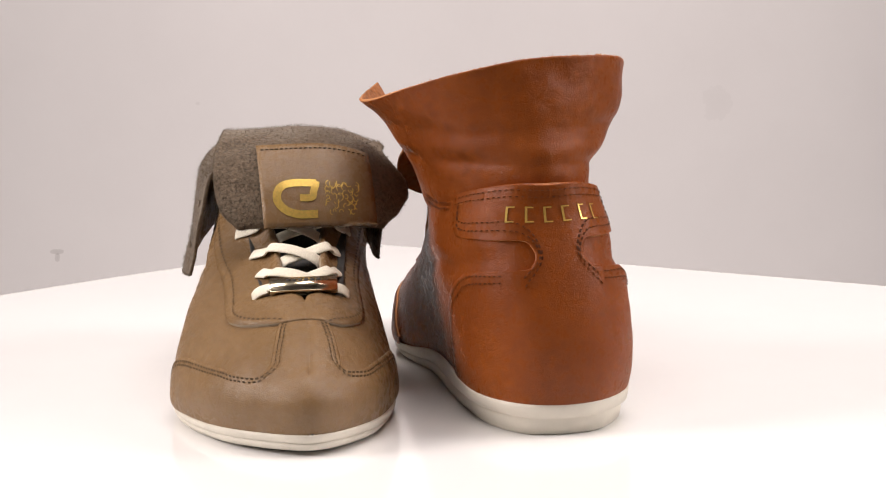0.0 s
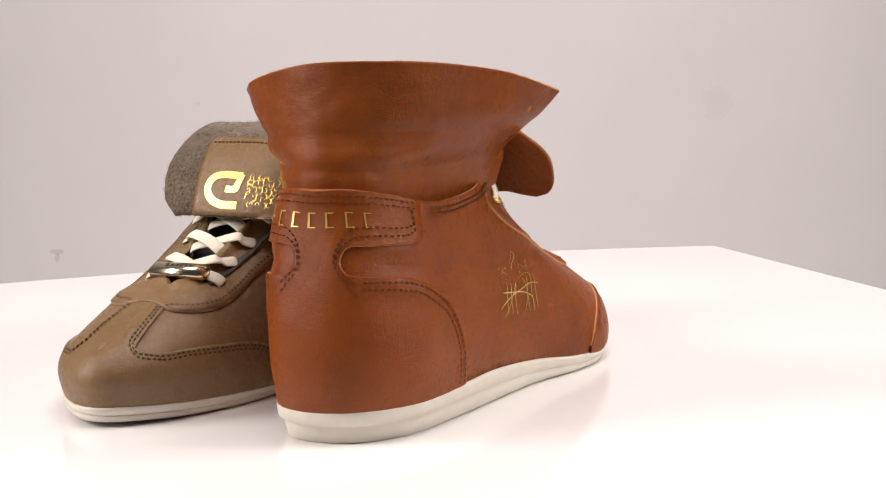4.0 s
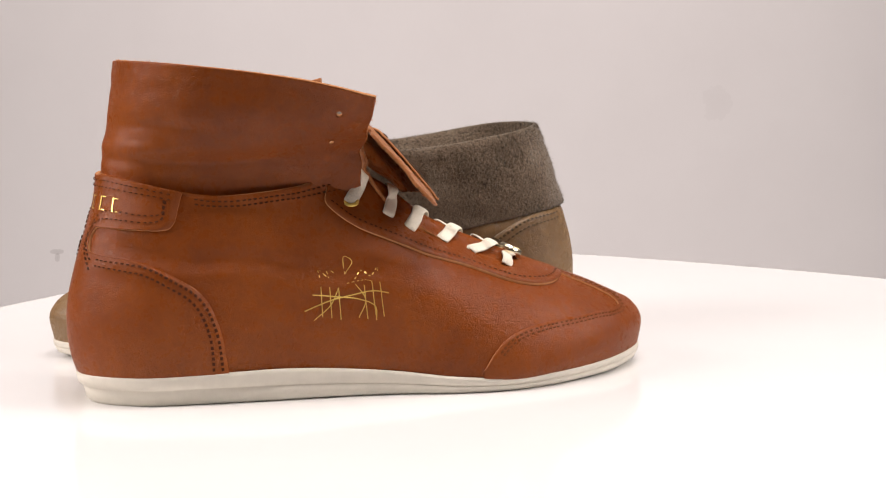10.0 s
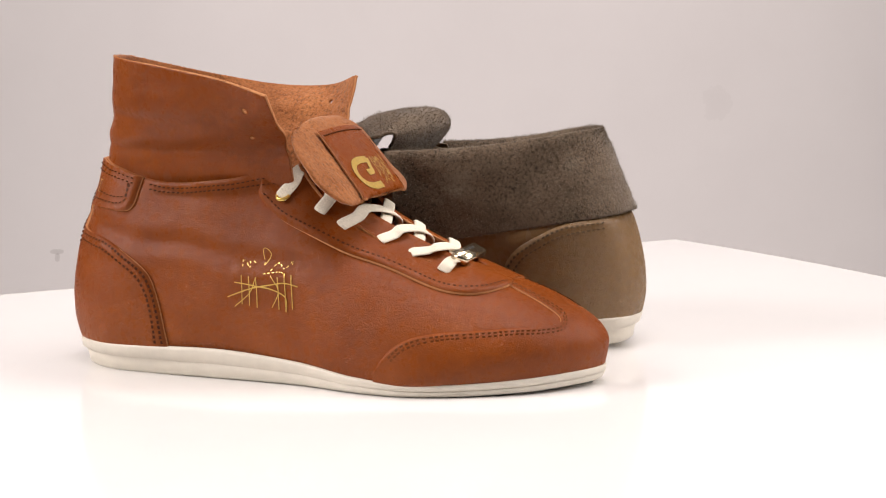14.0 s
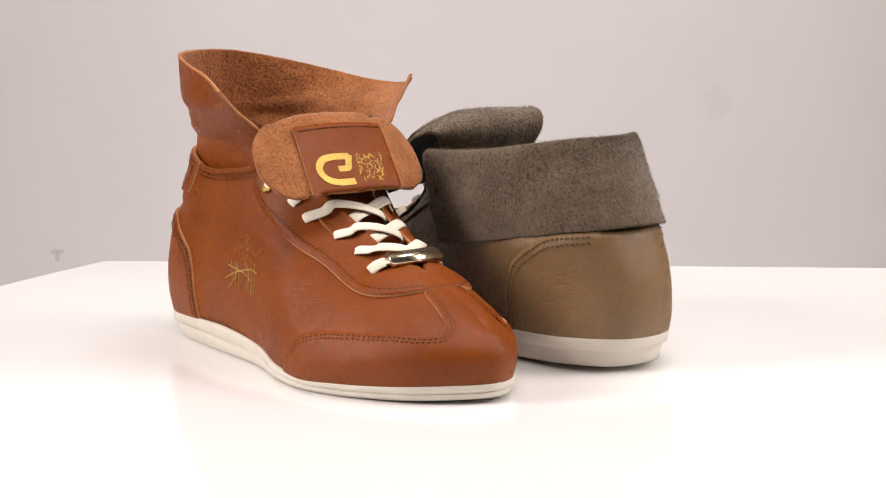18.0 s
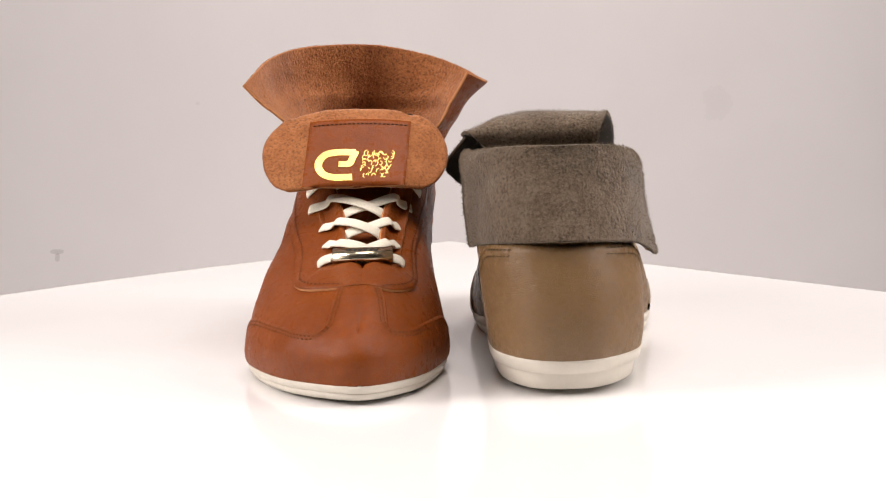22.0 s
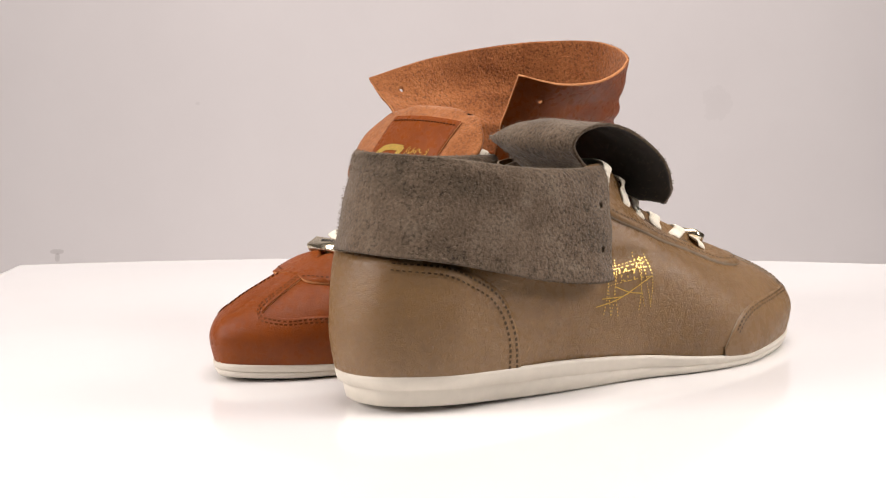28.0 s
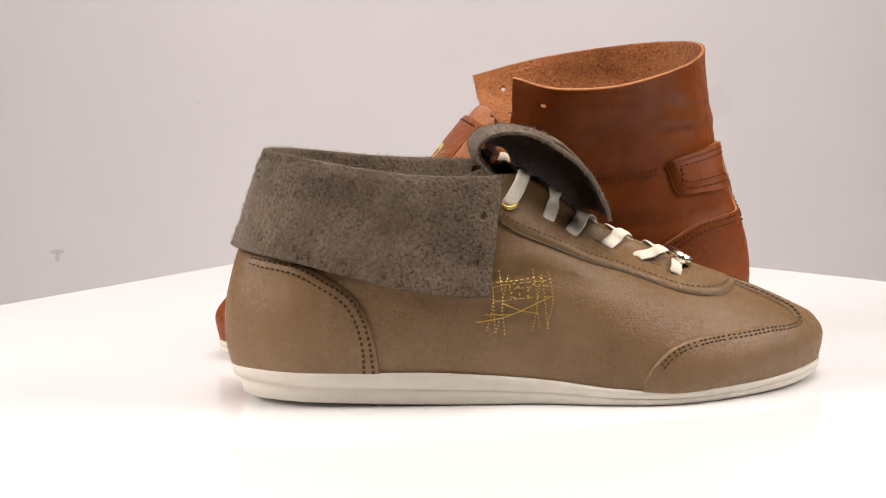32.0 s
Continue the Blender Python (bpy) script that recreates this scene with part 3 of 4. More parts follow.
    tagged(part("stitching", stitches(threads, 0.0017, 0.0026, (0.0008, 0.00065)), THREAD, shoe, "rows of dark stitch marks"), kind="stuff")
    tagged(part("toe_stitching", stitches(fine, 0.0012, 0.0024, (0.0008, 0.00055)), THREAD if folded else TOE_THREAD, shoe, "fine stitches along the toe seam"), kind="stuff")

    # laces
    out_eyes = [(0.1345, 0.0268, 0.093, 1), (0.1525, 0.0215, 0.0835, 1), (0.1672, 0.0185, 0.0765, 1), (0.1846, 0.0165, 0.0692, 1), (0.2012, 0.0150, 0.0618, 1), (0.2172, 0.0140, 0.0548, 1)]
    in_eyes = [(0.1345, -0.0395, 0.093, -1), (0.1525, -0.0335, 0.0835, -1), (0.1672, -0.0305, 0.0765, -1), (0.1846, -0.0285, 0.0692, -1), (0.2012, -0.0265, 0.0618, -1), (0.2172, -0.0250, 0.0548, -1)]
    out_uv, in_uv = [find(*p) for p in out_eyes], [find(*p) for p in in_eyes]
    out_eyes, in_eyes = [np.array(upper_off(*k, EYESTAY)) for k in out_uv], [np.array(upper_off(*k, EYESTAY)) for k in in_uv]
    up = Vector((0.55, 0, 0.83))
    high = np.array([0.5, 0, 0.86])
    rnd = random.Random(3)
    for i in range(5):
        for eyes, uvs, far_uv, lift in ((out_eyes, out_uv, in_uv, 0.0022), (in_eyes, in_uv, out_uv, 0.0002)):
            # out of its eye, over the near edge, then under the far edge towards the next eye
            near_uv, far = uvs[i], far_uv[i + 1]
            step = uvs[i + 1][0] - near_uv[0]
            a = eyes[i]
            n0 = a - upper(*near_uv)
            n0 = n0 / np.linalg.norm(n0)
            e1 = upper_off(near_uv[0] + step * 0.24, near_uv[1] + (1 - near_uv[1]) * 0.5, EYESTAY + 0.0012)
            e2 = upper_off(near_uv[0] + step * 0.44, 1.0, EYESTAY + 0.0012)
            back = far_uv[i][0] - far[0]
            f1 = upper_off(far[0] + back * 0.04, 1.0, 0.0)
            across = (f1 - e2) / np.linalg.norm(f1 - e2)
            f1 = f1 - across * 0.0022 - high * 0.0012
            f2 = f1 + across * 0.0030 - high * 0.0075
            away = (a - e1) / np.linalg.norm(a - e1)
            n1 = n0 * 0.6 + high * 0.4
            p = [a + away * 0.0006 - n0 * 0.0030, a + away * 0.0010 + n0 * 0.0006, e1, e2, (e2 + f1) / 2 + high * lift, f1, f2]
            ups = [V(x) for x in (n0, n0, n1, n1 * 0.4 + high * 0.6, high, high, high)]
            part("lace", ribbon([V(x) for x in p], 0.0068, 0.0015, ups, 34, 0.4), LACE, shoe, "flat cream cotton lace")
    a, b = out_eyes[5], in_eyes[5]
    ab = (b - a) / np.linalg.norm(b - a)
    bar = np.array([0.2235, -0.0050, 0.0600])
    p = [a - ab * 0.004 - high * 0.0012, a - ab * 0.0015 + high * 0.002, a + ab * 0.004 + high * 0.0042, bar - ab * 0.012, bar, bar + ab * 0.012, b - ab * 0.004 + high * 0.0042, b + ab * 0.0015 + high * 0.002, b + ab * 0.004 - high * 0.0012]
    part("lace", ribbon([V(x) for x in p], 0.0066, 0.0016, [up] * 9, 30), LACE, shoe, "flat cream cotton lace")
    # metal plate on the last lace
    c = V(bar + high * 0.0006)
    bm = box_bm(-0.0043, 0.0043, -0.0155, 0.0155, -0.0024, 0.0024)
    bmesh.ops.bevel(bm, geom=list(bm.edges), offset=0.0006, segments=2, affect="EDGES")
    tilt = Matrix.Translation(c) @ Matrix.Rotation(radians(27), 4, "Y")
    bm.transform(tilt)
    plate = part("lace_plate", bm, METAL, shoe, "polished metal lace plate")
    bm = bmesh.new()
    for k in range(6):
        bmesh.ops.create_cube(bm, size=1, matrix=tilt @ Matrix.Translation((-0.0015, -0.007 + k * 0.0028, 0.0023)) @ Matrix.Diagonal((0.0017, 0.0018, 0.0004, 1)))
    part("engraving", bm, DARK, plate)
    # eyelets
    for e in [out_eyes[0], in_eyes[0]]:
        bm = bmesh.new()
        ringpts = []
        nrm = Vector(V(e) - Vector((e[0], 0.006, 0.05))).normalized()
        w = nrm.orthogonal().normalized()
        t = nrm.cross(w)
        for k in range(20):
            A = 2 * math.pi * k / 20
            d = w * math.cos(A) + t * math.sin(A)
            ringpts.append([V(e) + d * r + nrm * h for r, h in ((0.0042, -0.0004), (0.0038, 0.0006), (0.003, 0.0008), (0.0024, 0.0002), (0.0022, -0.0008))])
        bm = grid_bm(ringpts, closed=True)
        part("eyelet", bm, GOLD, shoe, "brass eyelet")
    build_collar(shoe, mats, folded)
    build_tongue(shoe, mats, folded)
    build_marks(shoe, folded)
    return shoe


def sheet_noise(bm, amount, seed):
    for v in bm.verts:
        p = v.co
        k = noise.noise(Vector((p.x * 38 + seed, p.y * 38, p.z * 60))) * amount + noise.noise(Vector((p.x * 120, p.y * 120 + seed, p.z * 150))) * amount * 0.35
        d = Vector((p.x - 0.08, p.y - 0.008, 0))
        d.normalize()
        v.co = p + d * k


def fuzz(name, ob, count, length, mat, seed, rim_only=0.5):
    """Loose suede fibres standing off a sheet and its edges."""
    rnd = random.Random(seed)
    me = ob.data
    faces = list(me.polygons)
    uses = {}
    for f in faces:
        for e in f.edge_keys:
            uses[e] = uses.get(e, 0) + 1
    rim = [e for e, c in uses.items() if c == 1]
    bm = bmesh.new()
    for k in range(count):
        if rnd.random() < rim_only:
            e = rnd.choice(rim)
            a, b = me.vertices[e[0]].co, me.vertices[e[1]].co
            p = a.lerp(b, rnd.random())
            n = me.vertices[e[0]].normal.copy()
        else:
            f = rnd.choice(faces)
            p, n = f.center.copy(), f.normal.copy()
            if rnd.random() < 0.25:
                n = -n
            p = p + n * 0.0007 + Vector((rnd.uniform(-1, 1), rnd.uniform(-1, 1), rnd.uniform(-1, 1))) * 0.0006
        j = Vector((rnd.gauss(0, 1), rnd.gauss(0, 1), rnd.gauss(0.2, 1)))
        d = (n + j * 0.75).normalized() * length * rnd.uniform(0.3, 1.0)
        w = d.orthogonal().normalized() * 0.00015
        m = p + d * 0.6 + Vector((rnd.gauss(0, 1), rnd.gauss(0, 1), rnd.gauss(0, 1))) * length * 0.12
        v = [bm.verts.new(x) for x in (p - w, p + w, m + w * 0.7, m - w * 0.7, p + d)]
        bm.faces.new((v[0], v[1], v[2], v[3]))
        bm.faces.new((v[3], v[2], v[4]))
    tagged(part(name, bm, mat, ob, "loose suede fibres", False), kind="stuff")


def build_collar(shoe, mats, folded):
    LEATHER, SUEDE, EDGE, THREAD = mats
    if not folded:
        low = [(0.141, 0.0255, 0.100), (0.115, 0.0248, 0.092), (0.085, 0.0230, 0.091), (0.052, 0.0190, 0.092), (0.0285, 0.011, 0.096), (0.0185, -0.008, 0.098),
               (0.030, -0.027, 0.096), (0.052, -0.0385, 0.092), (0.085, -0.0435, 0.090), (0.115, -0.0445, 0.092), (0.138, -0.041, 0.100)]
        high = [(0.1432, 0.0593, 0.145), (0.1158, 0.0530, 0.1525), (0.0854, 0.0465, 0.158), (0.0548, 0.0345, 0.162), (0.0346, 0.0155, 0.1635), (0.0271, -0.0135, 0.1628),
                (0.0352, -0.0418, 0.1572), (0.0529, -0.061, 0.151), (0.0868, -0.0748, 0.1438), (0.1185, -0.0755, 0.1432), (0.1402, -0.0647, 0.1490)]
        zs = ([0.121, 0.114, 0.113, 0.114, 0.117, 0.120, 0.118, 0.115, 0.113, 0.114, 0.119], [0.133, 0.133, 0.136, 0.138, 0.140, 0.142, 0.140, 0.137, 0.134, 0.133, 0.134])
        def between(ks, z):
            return [(a[0] + (b[0] - a[0]) * k, a[1] + (b[1] - a[1]) * k, h) for a, b, h, k in zip(low, high, z, ks)]
        mid = between([0.24, 0.22, 0.2, 0.18, 0.18, 0.2, 0.24, 0.26, 0.26, 0.26, 0.26], zs[0])
        near = between([0.66, 0.76, 0.88, 0.92, 0.88, 0.75, 0.7, 0.7, 0.7, 0.66, 0.62], zs[1])
        bm = loft([low, mid, near, high], 260, 70, [((0.1273, 0.0504, 0.1371), 0.0014), ((0.125, 0.0405, 0.121), 0.0012), ((0.125, -0.067, 0.1324), 0.0015), ((0.124, -0.056, 0.119), 0.0013)])
        sheet_noise(bm, 0.0012, 3.0)
        for v in bm.verts:
            p = v.co
            sway = 0.004 * noise.noise(Vector((p.x * 22, p.y * 22, 2.0)))
            depth = 0.55 + 0.9 * noise.noise(Vector((p.x * 30, p.y * 30, 7.0)))
            k = -0.0020 * gauss(p.z - 0.1165 - sway, 0.0030) + 0.0016 * gauss(p.z - 0.1235 - sway, 0.0034) - 0.0011 * gauss(p.z - 0.1310 + sway, 0.0028)
            v.co = p + Vector((p.x - 0.08, p.y - 0.008, 0)).normalized() * k * max(0.0, depth)
        orient(bm, lambda c: Vector((c.x - 0.08, c.y - 0.008, 0)))
        ob = part("collar", bm, [LEATHER, SUEDE, EDGE], shoe, "raised leather collar with a suede inside")
        solid(ob, 0.0016, 1, 2, 0.0)
        fuzz("fuzz", ob, 2200, 0.0014, EDGE, 4, 1.0)
        return
    inner = [(0.128, 0.026, 0.095), (0.105, 0.026, 0.094), (0.075, 0.025, 0.094), (0.042, 0.0185, 0.096), (0.028, 0.006, 0.098), (0.022, -0.008, 0.1), (0.028, -0.022, 0.098), (0.042, -0.034, 0.096), (0.075, -0.040, 0.094), (0.105, -0.041, 0.094), (0.128, -0.039, 0.095)]
    out1 = [(0.131, 0.0356, 0.104), (0.1073, 0.0392, 0.1045), (0.0804, 0.0388, 0.107), (0.0471, 0.0297, 0.1125), (0.0282, 0.0126, 0.115), (0.0190, -0.0089, 0.1155), (0.0237, -0.0277, 0.115), (0.0427, -0.0418, 0.1125), (0.0778, -0.0500, 0.108), (0.106, -0.0525, 0.106), (0.1308, -0.0531, 0.105)]
    low = [(0.1235, 0.0475, 0.052), (0.1083, 0.0508, 0.0525), (0.0804, 0.0458, 0.0565), (0.0348, 0.0350, 0.068), (0.0130, 0.0190, 0.072), (0.0035, -0.0045, 0.0735), (0.0120, -0.0270, 0.072), (0.0334, -0.0395, 0.069), (0.0784, -0.0465, 0.062), (0.1064, -0.0480, 0.058), (0.122, -0.0494, 0.057)]
    fold = [(a[0] + (b[0] - a[0]) * 0.45, a[1] + (b[1] - a[1]) * 0.45, a[2] + 0.0010) for a, b in zip(out1, inner)]
    shoulder = [(a[0] + (b[0] - a[0]) * 0.14, a[1] + (b[1] - a[1]) * 0.14, a[2] + 0.0005) for a, b in zip(out1, inner)]
    out1 = [tuple(np.array(a) + (np.array(b) - np.array(a)) * 0.15) for a, b in zip(out1, low)]
    out2 = [(a[0] * 0.5 + b[0] * 0.5, a[1] * 0.5 + b[1] * 0.5, a[2] * 0.5 + b[2] * 0.5) for a, b in zip(out1, low)]
    bm = loft([inner, fold, shoulder, out1, out2, low], 260, 100, [((0.1209, 0.0385, 0.0875), 0.0016), ((0.1165, 0.0425, 0.0664), 0.0016), ((0.1195, -0.052, 0.085), 0.0016), ((0.1165, -0.051, 0.068), 0.0016)])
    sheet_noise(bm, 0.0013, 8.0)
    orient(bm, lambda c: Vector((c.x - 0.08, c.y - 0.008, 0)))
    ob = part("folded_collar", bm, [SUEDE, LEATHER, EDGE], shoe, "collar folded down with its rough suede side out")
    solid(ob, 0.0016, 1, 0, 0.0)
    fuzz("fuzz", ob, 22000, 0.0016, OLIVE_FUZZ, 6, 0.25)


def build_tongue(shoe, mats, folded):
    """The tongue comes up between the laces and falls forward; columns: forward, up, half width, middle, droop of its sides."""
    LEATHER, SUEDE, EDGE, THREAD = mats
    if not folded:
        T = [(0.222, 0.054, 0.018, -0.005, 0), (0.19, 0.066, 0.022, -0.005, 0), (0.160, 0.085, 0.026, -0.006, 0.001), (0.144, 0.106, 0.03, -0.006, 0.003), (0.140, 0.122, 0.027, -0.003, 0.003),
             (0.1455, 0.1305, 0.030, -0.001, 0.0035), (0.1525, 0.1255, 0.0425, -0.0015, 0.006), (0.1610, 0.1160, 0.0495, -0.0015, 0.007), (0.1700, 0.1050, 0.0495, -0.0015, 0.007), (0.1775, 0.0955, 0.044, -0.0015, 0.005), (0.1805, 0.0915, 0.036, -0.0015, 0.004)]
        start, tag_q, tag_h = 0.0105, (-0.005, 0.0), 0.0275
        fold_at = 5
    else:
        T = [(0.222, 0.054, 0.018, -0.005, 0), (0.19, 0.066, 0.022, -0.005, 0), (0.160, 0.083, 0.025, -0.006, 0.001), (0.138, 0.100, 0.028, -0.007, 0.003), (0.122, 0.115, 0.035, -0.013, 0.004),
             (0.128, 0.1255, 0.039, -0.013, 0.008), (0.146, 0.1262, 0.040, -0.011, 0.010), (0.163, 0.1180, 0.0465, -0.0135, 0.015), (0.176, 0.1040, 0.0475, -0.0135, 0.014), (0.183, 0.0910, 0.043, -0.012, 0.010), (0.186, 0.083, 0.035, -0.012, 0.007)]
        start, tag_q, tag_h = 0.035, (-0.0145, -0.0165), 0.0275
        fold_at = 5
    T = np.array(T)
    dense = np.array([along(T, k / 400) for k in range(401)])
    run = np.concatenate([[0], np.cumsum(np.linalg.norm(np.diff(dense[:, :2], axis=0), axis=1))])
    top = run[int(400 * fold_at / (len(T) - 1))]
    def at(d):
        """Columns of T and the outward normal at the length d."""
        row = np.array([np.interp(d, run, dense[:, c]) for c in range(5)])
        a = np.array([np.interp(d + 0.001, run, dense[:, c]) - np.interp(d - 0.001, run, dense[:, c]) for c in (0, 1)])
        a = a / max(1e-9, np.linalg.norm(a))
        if d > run[-1]:
            row[:2] += a * (d - run[-1])
        return row, np.array([-a[1], a[0]])
    def place(d, q, lift):
        row, n = at(d)
        r = (q - row[3]) / row[2]
        c = row[:2] + n * (row[4] * r * r - lift)
        return V((c[0], q, c[1]))
    # the outward side of the falling part is against n
    sgn = -1.0 if at(run[-1] - 0.01)[1][1] < 0 else 1.0
    rows = []
    for i in range(91):
        d = run[-1] * i / 90
        row, n = at(d)
        line = []
        for j in range(61):
            b = 2 * j / 60 - 1
            q = row[3] + row[2] * b
            c = row[:2] - n * sgn * row[4] * b * b * (1 if d > top * 0.8 else 0.3) * (1 if not folded else 0.1 if b > 0 else 1.35)
            line.append(V((c[0], q, c[1])))
        rows.append(line)
    bm = grid_bm(rows)
    for v in bm.verts:
        k = noise.noise(v.co * 60) * 0.0012 + noise.noise(v.co * 160) * 0.0004
        v.co += Vector((0.6, 0, 0.8)) * k
    orient(bm, lambda c: Vector((1, 0, 0.7)) if c.z > 0.095 and c.x > 0.15 else Vector((0, 0, 0)))
    tongue = part("tongue", bm, [SUEDE, LINING if folded else LEATHER, EDGE], shoe, "tongue folded forward with its suede side out")
    solid(tongue, 0.0016, 1, 0, 0.0)
    fuzz("fuzz", tongue, 14000 if folded else 6000, 0.0019 if folded else 0.0010, OLIVE_FUZZ if folded else TAN_FUZZ, 9, 0.3)
    # leather tag sewn on the falling part
    def tag_point(a, b, lift):
        d = top + start + (run[-1] + 0.0035 - top - start) * a
        q = tag_q[0] + (tag_q[1] - tag_q[0]) * a + tag_h * b
        row, n = at(d)
        r = (q - row[3]) / row[2]
        c = row[:2] + n * sgn * (lift - row[4] * r * r * (1 if not folded else 0.1 if r > 0 else 1.35))
        return V((c[0], q, c[1]))
    rows = [[tag_point(i / 24, 2 * j / 24 - 1, 0.0017) for j in range(25)] for i in range(25)]
    tag = part("tag", orient(grid_bm(rows), lambda c: Vector((1, 0, 0.7))), [LEATHER, LEATHER, EDGE], tongue, "stitched leather tag with a gold emblem")
    solid(tag, 0.0011, 1, 2, 0.0)
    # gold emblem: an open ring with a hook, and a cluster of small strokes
    def stroke(path, w, lift=0.0025):
        P = np.array(path, float)
        r = []
        for i in range(41):
            a, b, c = along(P, i / 40), along(P, max(0, i / 40 - 0.01)), along(P, min(1, i / 40 + 0.01))
            p = tag_point(*a, lift)
            f = (tag_point(*c, lift) - tag_point(*b, lift)).normalized()
            n = (tag_point(*a, lift + 0.001) - p).normalized()
            side = n.cross(f) * w / 2
            r.append([p - side, p + side])
        return grid_bm(r)
    # the open ring is shorter where the tag is longer
    squeeze = 0.86 if folded else 0.92
    def fit(path):
        return [(0.66 + (a - 0.66) * squeeze, b) for a, b in path]
    part("emblem", stroke(fit([(0.47, 0.02), (0.46, 0.25), (0.46, 0.45), (0.49, 0.62), (0.58, 0.72), (0.69, 0.71), (0.79, 0.58), (0.835, 0.38), (0.84, 0.2), (0.84, 0.04)]), 0.0040), GOLD, tag, "gold printed emblem")
    part("emblem", stroke(fit([(0.45, 0.02), (0.50, 0.04), (0.57, 0.08), (0.635, 0.11), (0.645, 0.22), (0.64, 0.33)]), 0.0036, 0.0026), GOLD, tag, "gold printed emblem")
    rnd = random.Random(5)
    for k in range(42):
        a0, b0 = 0.46 + 0.055 * (k % 7) + 0.03 * rnd.random(), -0.16 - 0.095 * (k // 7) - 0.05 * rnd.random()
        r, t0, bend = rnd.uniform(0.02, 0.05), rnd.uniform(0, 6.28), rnd.uniform(1.6, 4.2)
        pth = [(a0 + r * math.cos(t0 + bend * q / 4), b0 + 1.1 * r * math.sin(t0 + bend * q / 4)) for q in range(5)]
        part("emblem_stroke", stroke(fit(pth), 0.00038), GOLD, tag)
    dots = bmesh.new()
    for k in range(22):
        b = -0.9 + 1.8 * k / 21
        c = tag_point(0.07, b, 0.0024)
        bmesh.ops.create_cube(dots, size=1, matrix=Matrix.Translation(c) @ Matrix.Diagonal((0.0006, 0.0014, 0.0006, 1)))
    tagged(part("tag_stitching", dots, THREAD, tag), kind="stuff")


def build_marks(shoe, folded):
    """Gold prints: bars round the heel tab, crossing strokes on the outer side."""
    def stroke_on_upper(pts, w, off=0.0005, dots=0):
        P = np.array(pts, float)
        rows, n = [], 20 if not dots else dots * 4
        for i in range(n + 1):
            a, c = along(P, i / n), along(P, min(1, i / n + 0.02))
            b = along(P, max(0, i / n - 0.02))
            f = Vector(V(upper_off(*c, off)) - V(upper_off(*b, off))).normalized()
            p = V(upper_off(*a, off))
            nn = Vector(V(upper_off(*a, off + 0.001)) - p).normalized()
            s = nn.cross(f).normalized() * w / 2
            rows.append([p - s, p + s])
        bm = grid_bm(rows)
        if dots:
            bm.faces.ensure_lookup_table()
            bmesh.ops.delete(bm, geom=[f for k, f in enumerate(bm.faces) if k % 4 > 1], context="FACES")
        return bm
    rnd = random.Random(11)
    def at(s, z):
        return find(s, 0.042, z, 1)
    def put(ln, w=0.00045, dots=0):
        ob = part("printed_stroke", stroke_on_upper([at(s, z) for s, z in ln], w, 0.0005, dots), GOLD, shoe, "thin gold printed stroke")
        if dots:
            tagged(ob, kind="stuff")
    if not folded:
        x0, z0 = 0.131, 0.046
        put([(x0 - 0.021, z0 - 0.0035), (x0 - 0.010, z0 + 0.000), (x0 + 0.004, z0 + 0.0035), (x0 + 0.013, z0 + 0.0045), (x0 + 0.0185, z0 + 0.0035)], 0.0006)
        put([(x0 - 0.018, z0 + 0.0035), (x0 - 0.006, z0 + 0.003), (x0 + 0.004, z0 + 0.0005), (x0 + 0.011, z0 - 0.004), (x0 + 0.014, z0 - 0.010)], 0.0006)
        put([(x0 - 0.020, z0 - 0.004), (x0 - 0.012, z0 - 0.0015), (x0 - 0.004, z0 + 0.0015)], 0.0005)
        put([(x0 - 0.016, z0 - 0.008), (x0 - 0.010, z0 - 0.001), (x0 - 0.007, z0 + 0.006)], 0.0005)
        for k in range(5):
            d, e = rnd.random() * 0.003, rnd.random() * 0.004
            put([(x0 - 0.0155 + k * 0.0024, z0 + 0.0045 + d), (x0 - 0.0147 + k * 0.0023, z0), (x0 - 0.0142 + k * 0.0022, z0 - 0.006 - e)], 0.0005)
            put([(x0 + 0.0050 + k * 0.0025, z0 + 0.0055 + e), (x0 + 0.0058 + k * 0.0024, z0), (x0 + 0.0062 + k * 0.0023, z0 - 0.0065 - d * 1.3)], 0.0005)
        put([(x0 - 0.014, z0 + 0.011), (x0 - 0.0135, z0 + 0.015), (x0 - 0.011, z0 + 0.012), (x0 - 0.008, z0 + 0.015), (x0 - 0.007, z0 + 0.012)], 0.0005, 8)
        put([(x0 - 0.003, z0 + 0.012), (x0 - 0.002, z0 + 0.021), (x0 + 0.002, z0 + 0.019), (x0, z0 + 0.012)], 0.0004)
        put([(x0 + 0.003, z0 + 0.011), (x0 + 0.006, z0 + 0.013), (x0 + 0.010, z0 + 0.011), (x0 + 0.014, z0 + 0.015), (x0 + 0.0165, z0 + 0.0125)], 0.0005, 9)
        put([(x0 - 0.002, z0 + 0.0085), (x0 + 0.005, z0 + 0.009), (x0 + 0.013, z0 + 0.0095)], 0.0004, 7)
    else:
        x0, z0 = 0.138, 0.0475
        for k in range(4):
            put([(x0 - 0.0140 + k * 0.0027, z0 + 0.0115 + rnd.random() * 0.005), (x0 - 0.0135 + k * 0.0026, z0), (x0 - 0.0148 + k * 0.0026, z0 - 0.0125 - rnd.random() * 0.003)], 0.0006, 18)
            put([(x0 + 0.0075 + k * 0.0027, z0 + 0.0115 + rnd.random() * 0.004), (x0 + 0.0075 + k * 0.0026, z0), (x0 + 0.0066 + k * 0.0026, z0 - 0.011 - rnd.random() * 0.004)], 0.0006, 17)
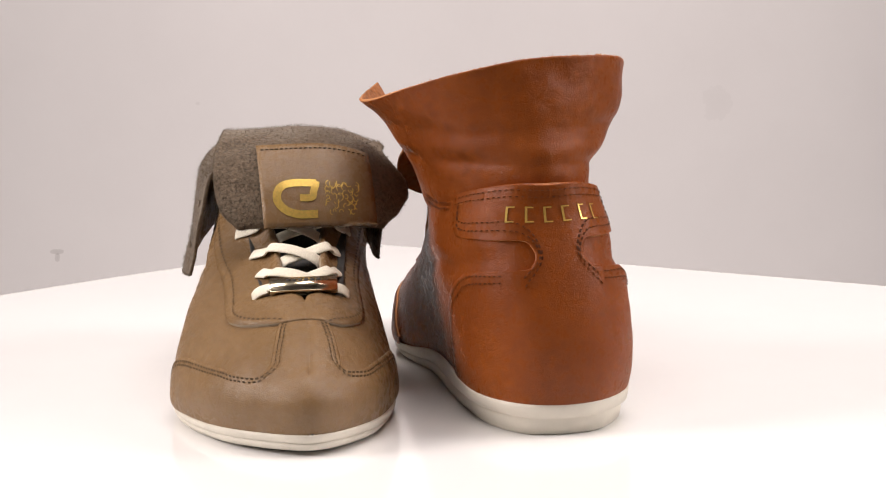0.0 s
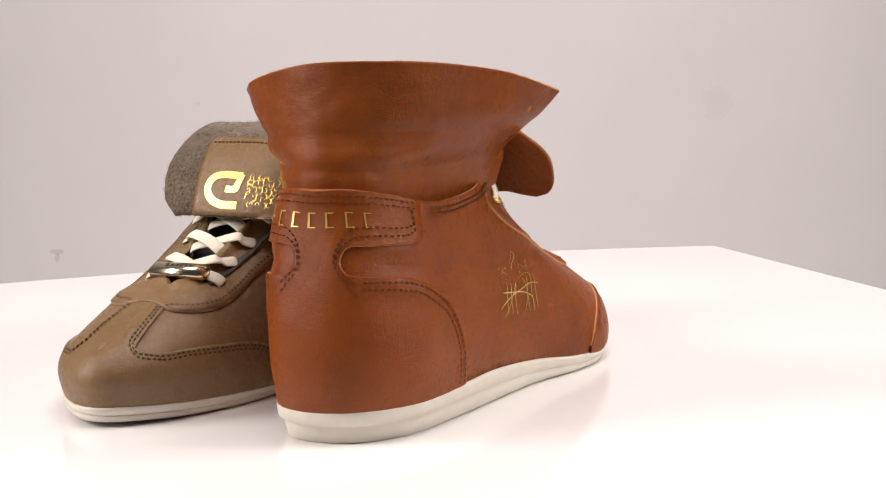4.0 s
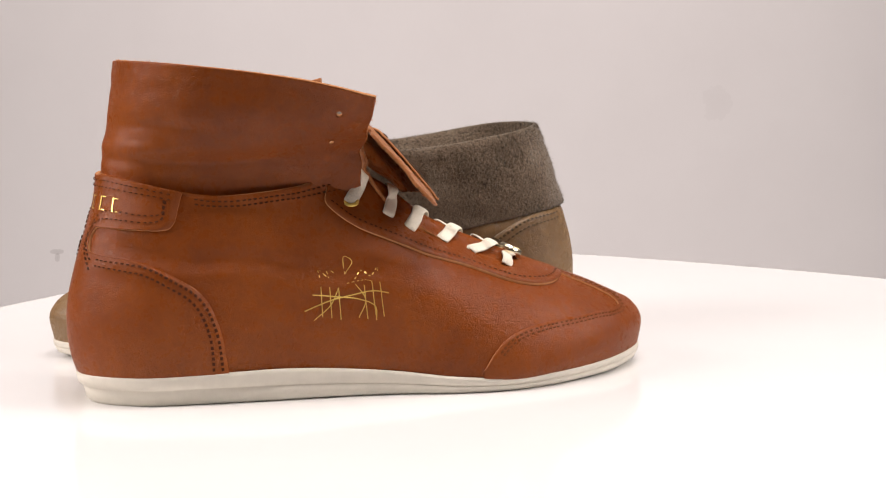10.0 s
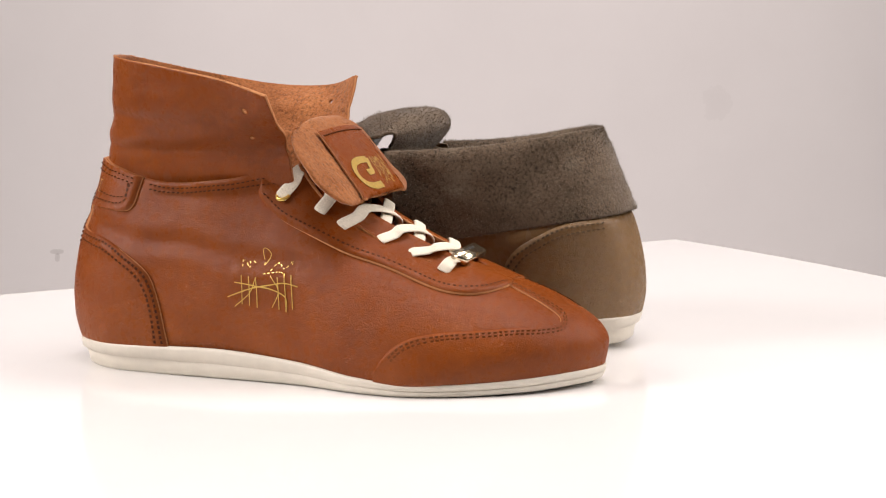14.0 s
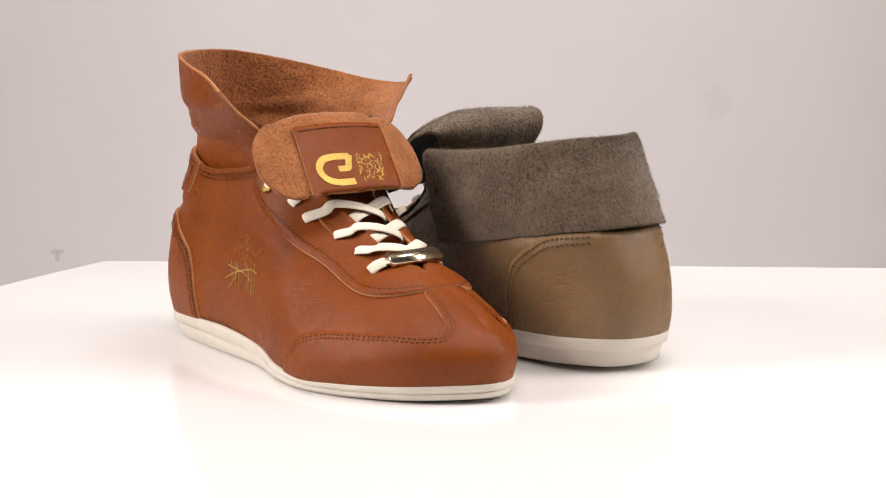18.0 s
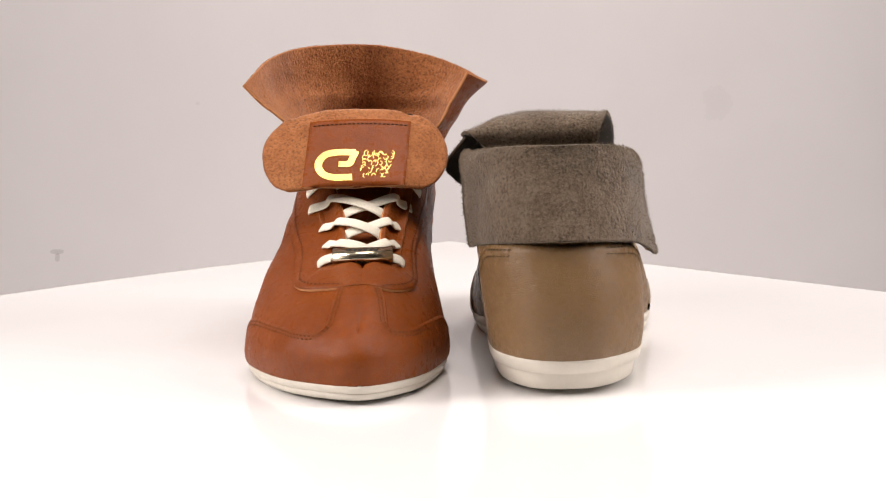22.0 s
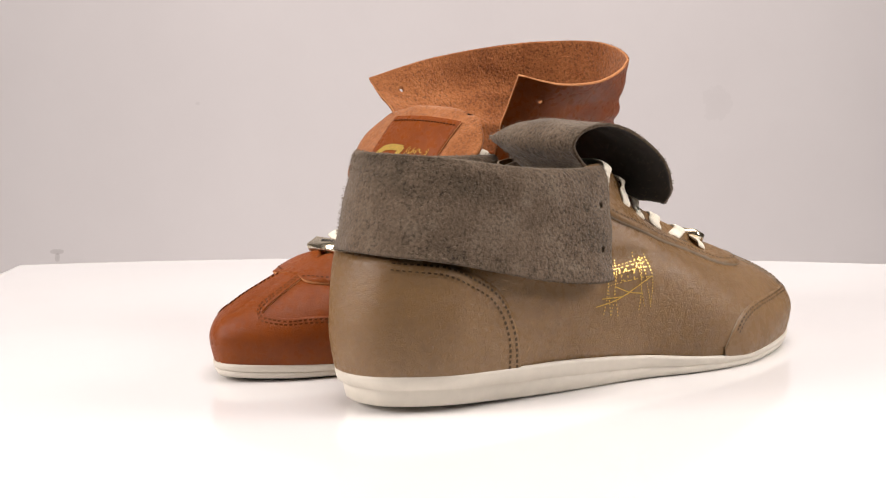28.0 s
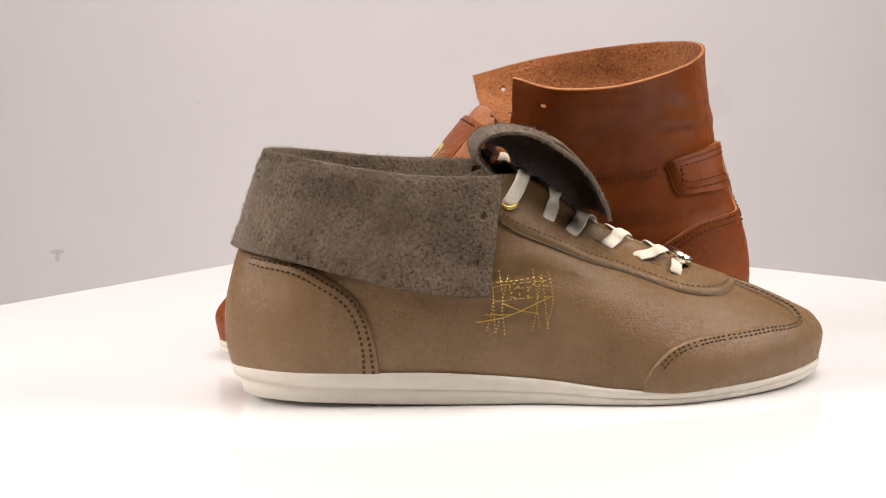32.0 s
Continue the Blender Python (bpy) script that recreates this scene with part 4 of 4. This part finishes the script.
        for z in (0.0105, 0.0082, 0.006, 0.0015):
            put([(x0 - 0.013, z0 + z - 0.001), (x0 - 0.002, z0 + z), (x0 + 0.0145, z0 + z + 0.001)], 0.0004, 11)
        put([(x0 - 0.020, z0 - 0.0095), (x0 - 0.008, z0 - 0.0060), (x0 + 0.006, z0 - 0.0012), (x0 + 0.0175, z0 + 0.0025)], 0.0006)
        put([(x0 - 0.016, z0 - 0.0065), (x0 - 0.004, z0 - 0.0060), (x0 + 0.005, z0 - 0.0015)], 0.0005)
        put([(x0 - 0.007, z0 - 0.001), (x0 - 0.001, z0 - 0.0035), (x0 + 0.008, z0 - 0.0065)], 0.0005)
        for k in range(5):
            put([(x0 - 0.004 + k * 0.0026, z0 + 0.008), (x0 - 0.0044 + k * 0.0026, z0 + 0.004), (x0 - 0.004 + k * 0.0026, z0 + 0.0005)], 0.0007, 3)
        return
    # six plain marks, evenly spaced round the tab: an upright bar with two short ones
    us = np.linspace(-1.05, 2.6, 120)
    pts = np.array([upper(u, 0.82) for u in us])
    run = np.concatenate([[0], np.cumsum(np.linalg.norm(np.diff(pts, axis=0), axis=1))])
    at_run = lambda d: np.interp(d, run, us)
    lo, hi = 0.782, 0.866
    for k in range(6):
        d, wear = 0.0006 + k * 0.0081, (1.0, 1.0, 1.0, 0.95, 0.8, 0.6)[k]
        a = at_run(d + 0.0006)
        bars = [([(a, lo), (a, hi)], 0.0011)] + [([(a, v), (at_run(d + 0.0038), v)], 0.0006) for v in (lo + 0.004, hi - 0.004)]
        for bar, w in bars:
            part("printed_bar", stroke_on_upper(bar, w * wear, 0.0020), GOLD, shoe, "gold printed bar")


build_room()
build_plinth()
TURNTABLE = build_table()
TAN_SHOE = build_shoe("ankle_shoe", "tan leather ankle shoe, collar up, cream laces, on the turntable", (TAN_LEATHER, TAN_SUEDE, TAN_EDGE, THREAD_TAN), False)
OLIVE_SHOE = build_shoe("ankle_shoe", "olive leather ankle shoe, suede collar folded down, beside the tan one", (OLIVE_LEATHER, OLIVE_SUEDE, OLIVE_EDGE, THREAD_OLIVE), True)
TAN_PLACE = pose(0.0658, -0.178, 0.0022, 0, 0, 99.356)
OLIVE_PLACE = pose(-0.0861, 0.0906, 0.0022, 0, 0, -83.224)


def motions():
    for thing, base in ((TURNTABLE, Matrix()), (TAN_SHOE, TAN_PLACE), (OLIVE_SHOE, OLIVE_PLACE)):
        walk(thing, [(t, pose(0, 0, 0, 0, 0, turn(t)) @ base) for t in range(0, 33)])


motions()
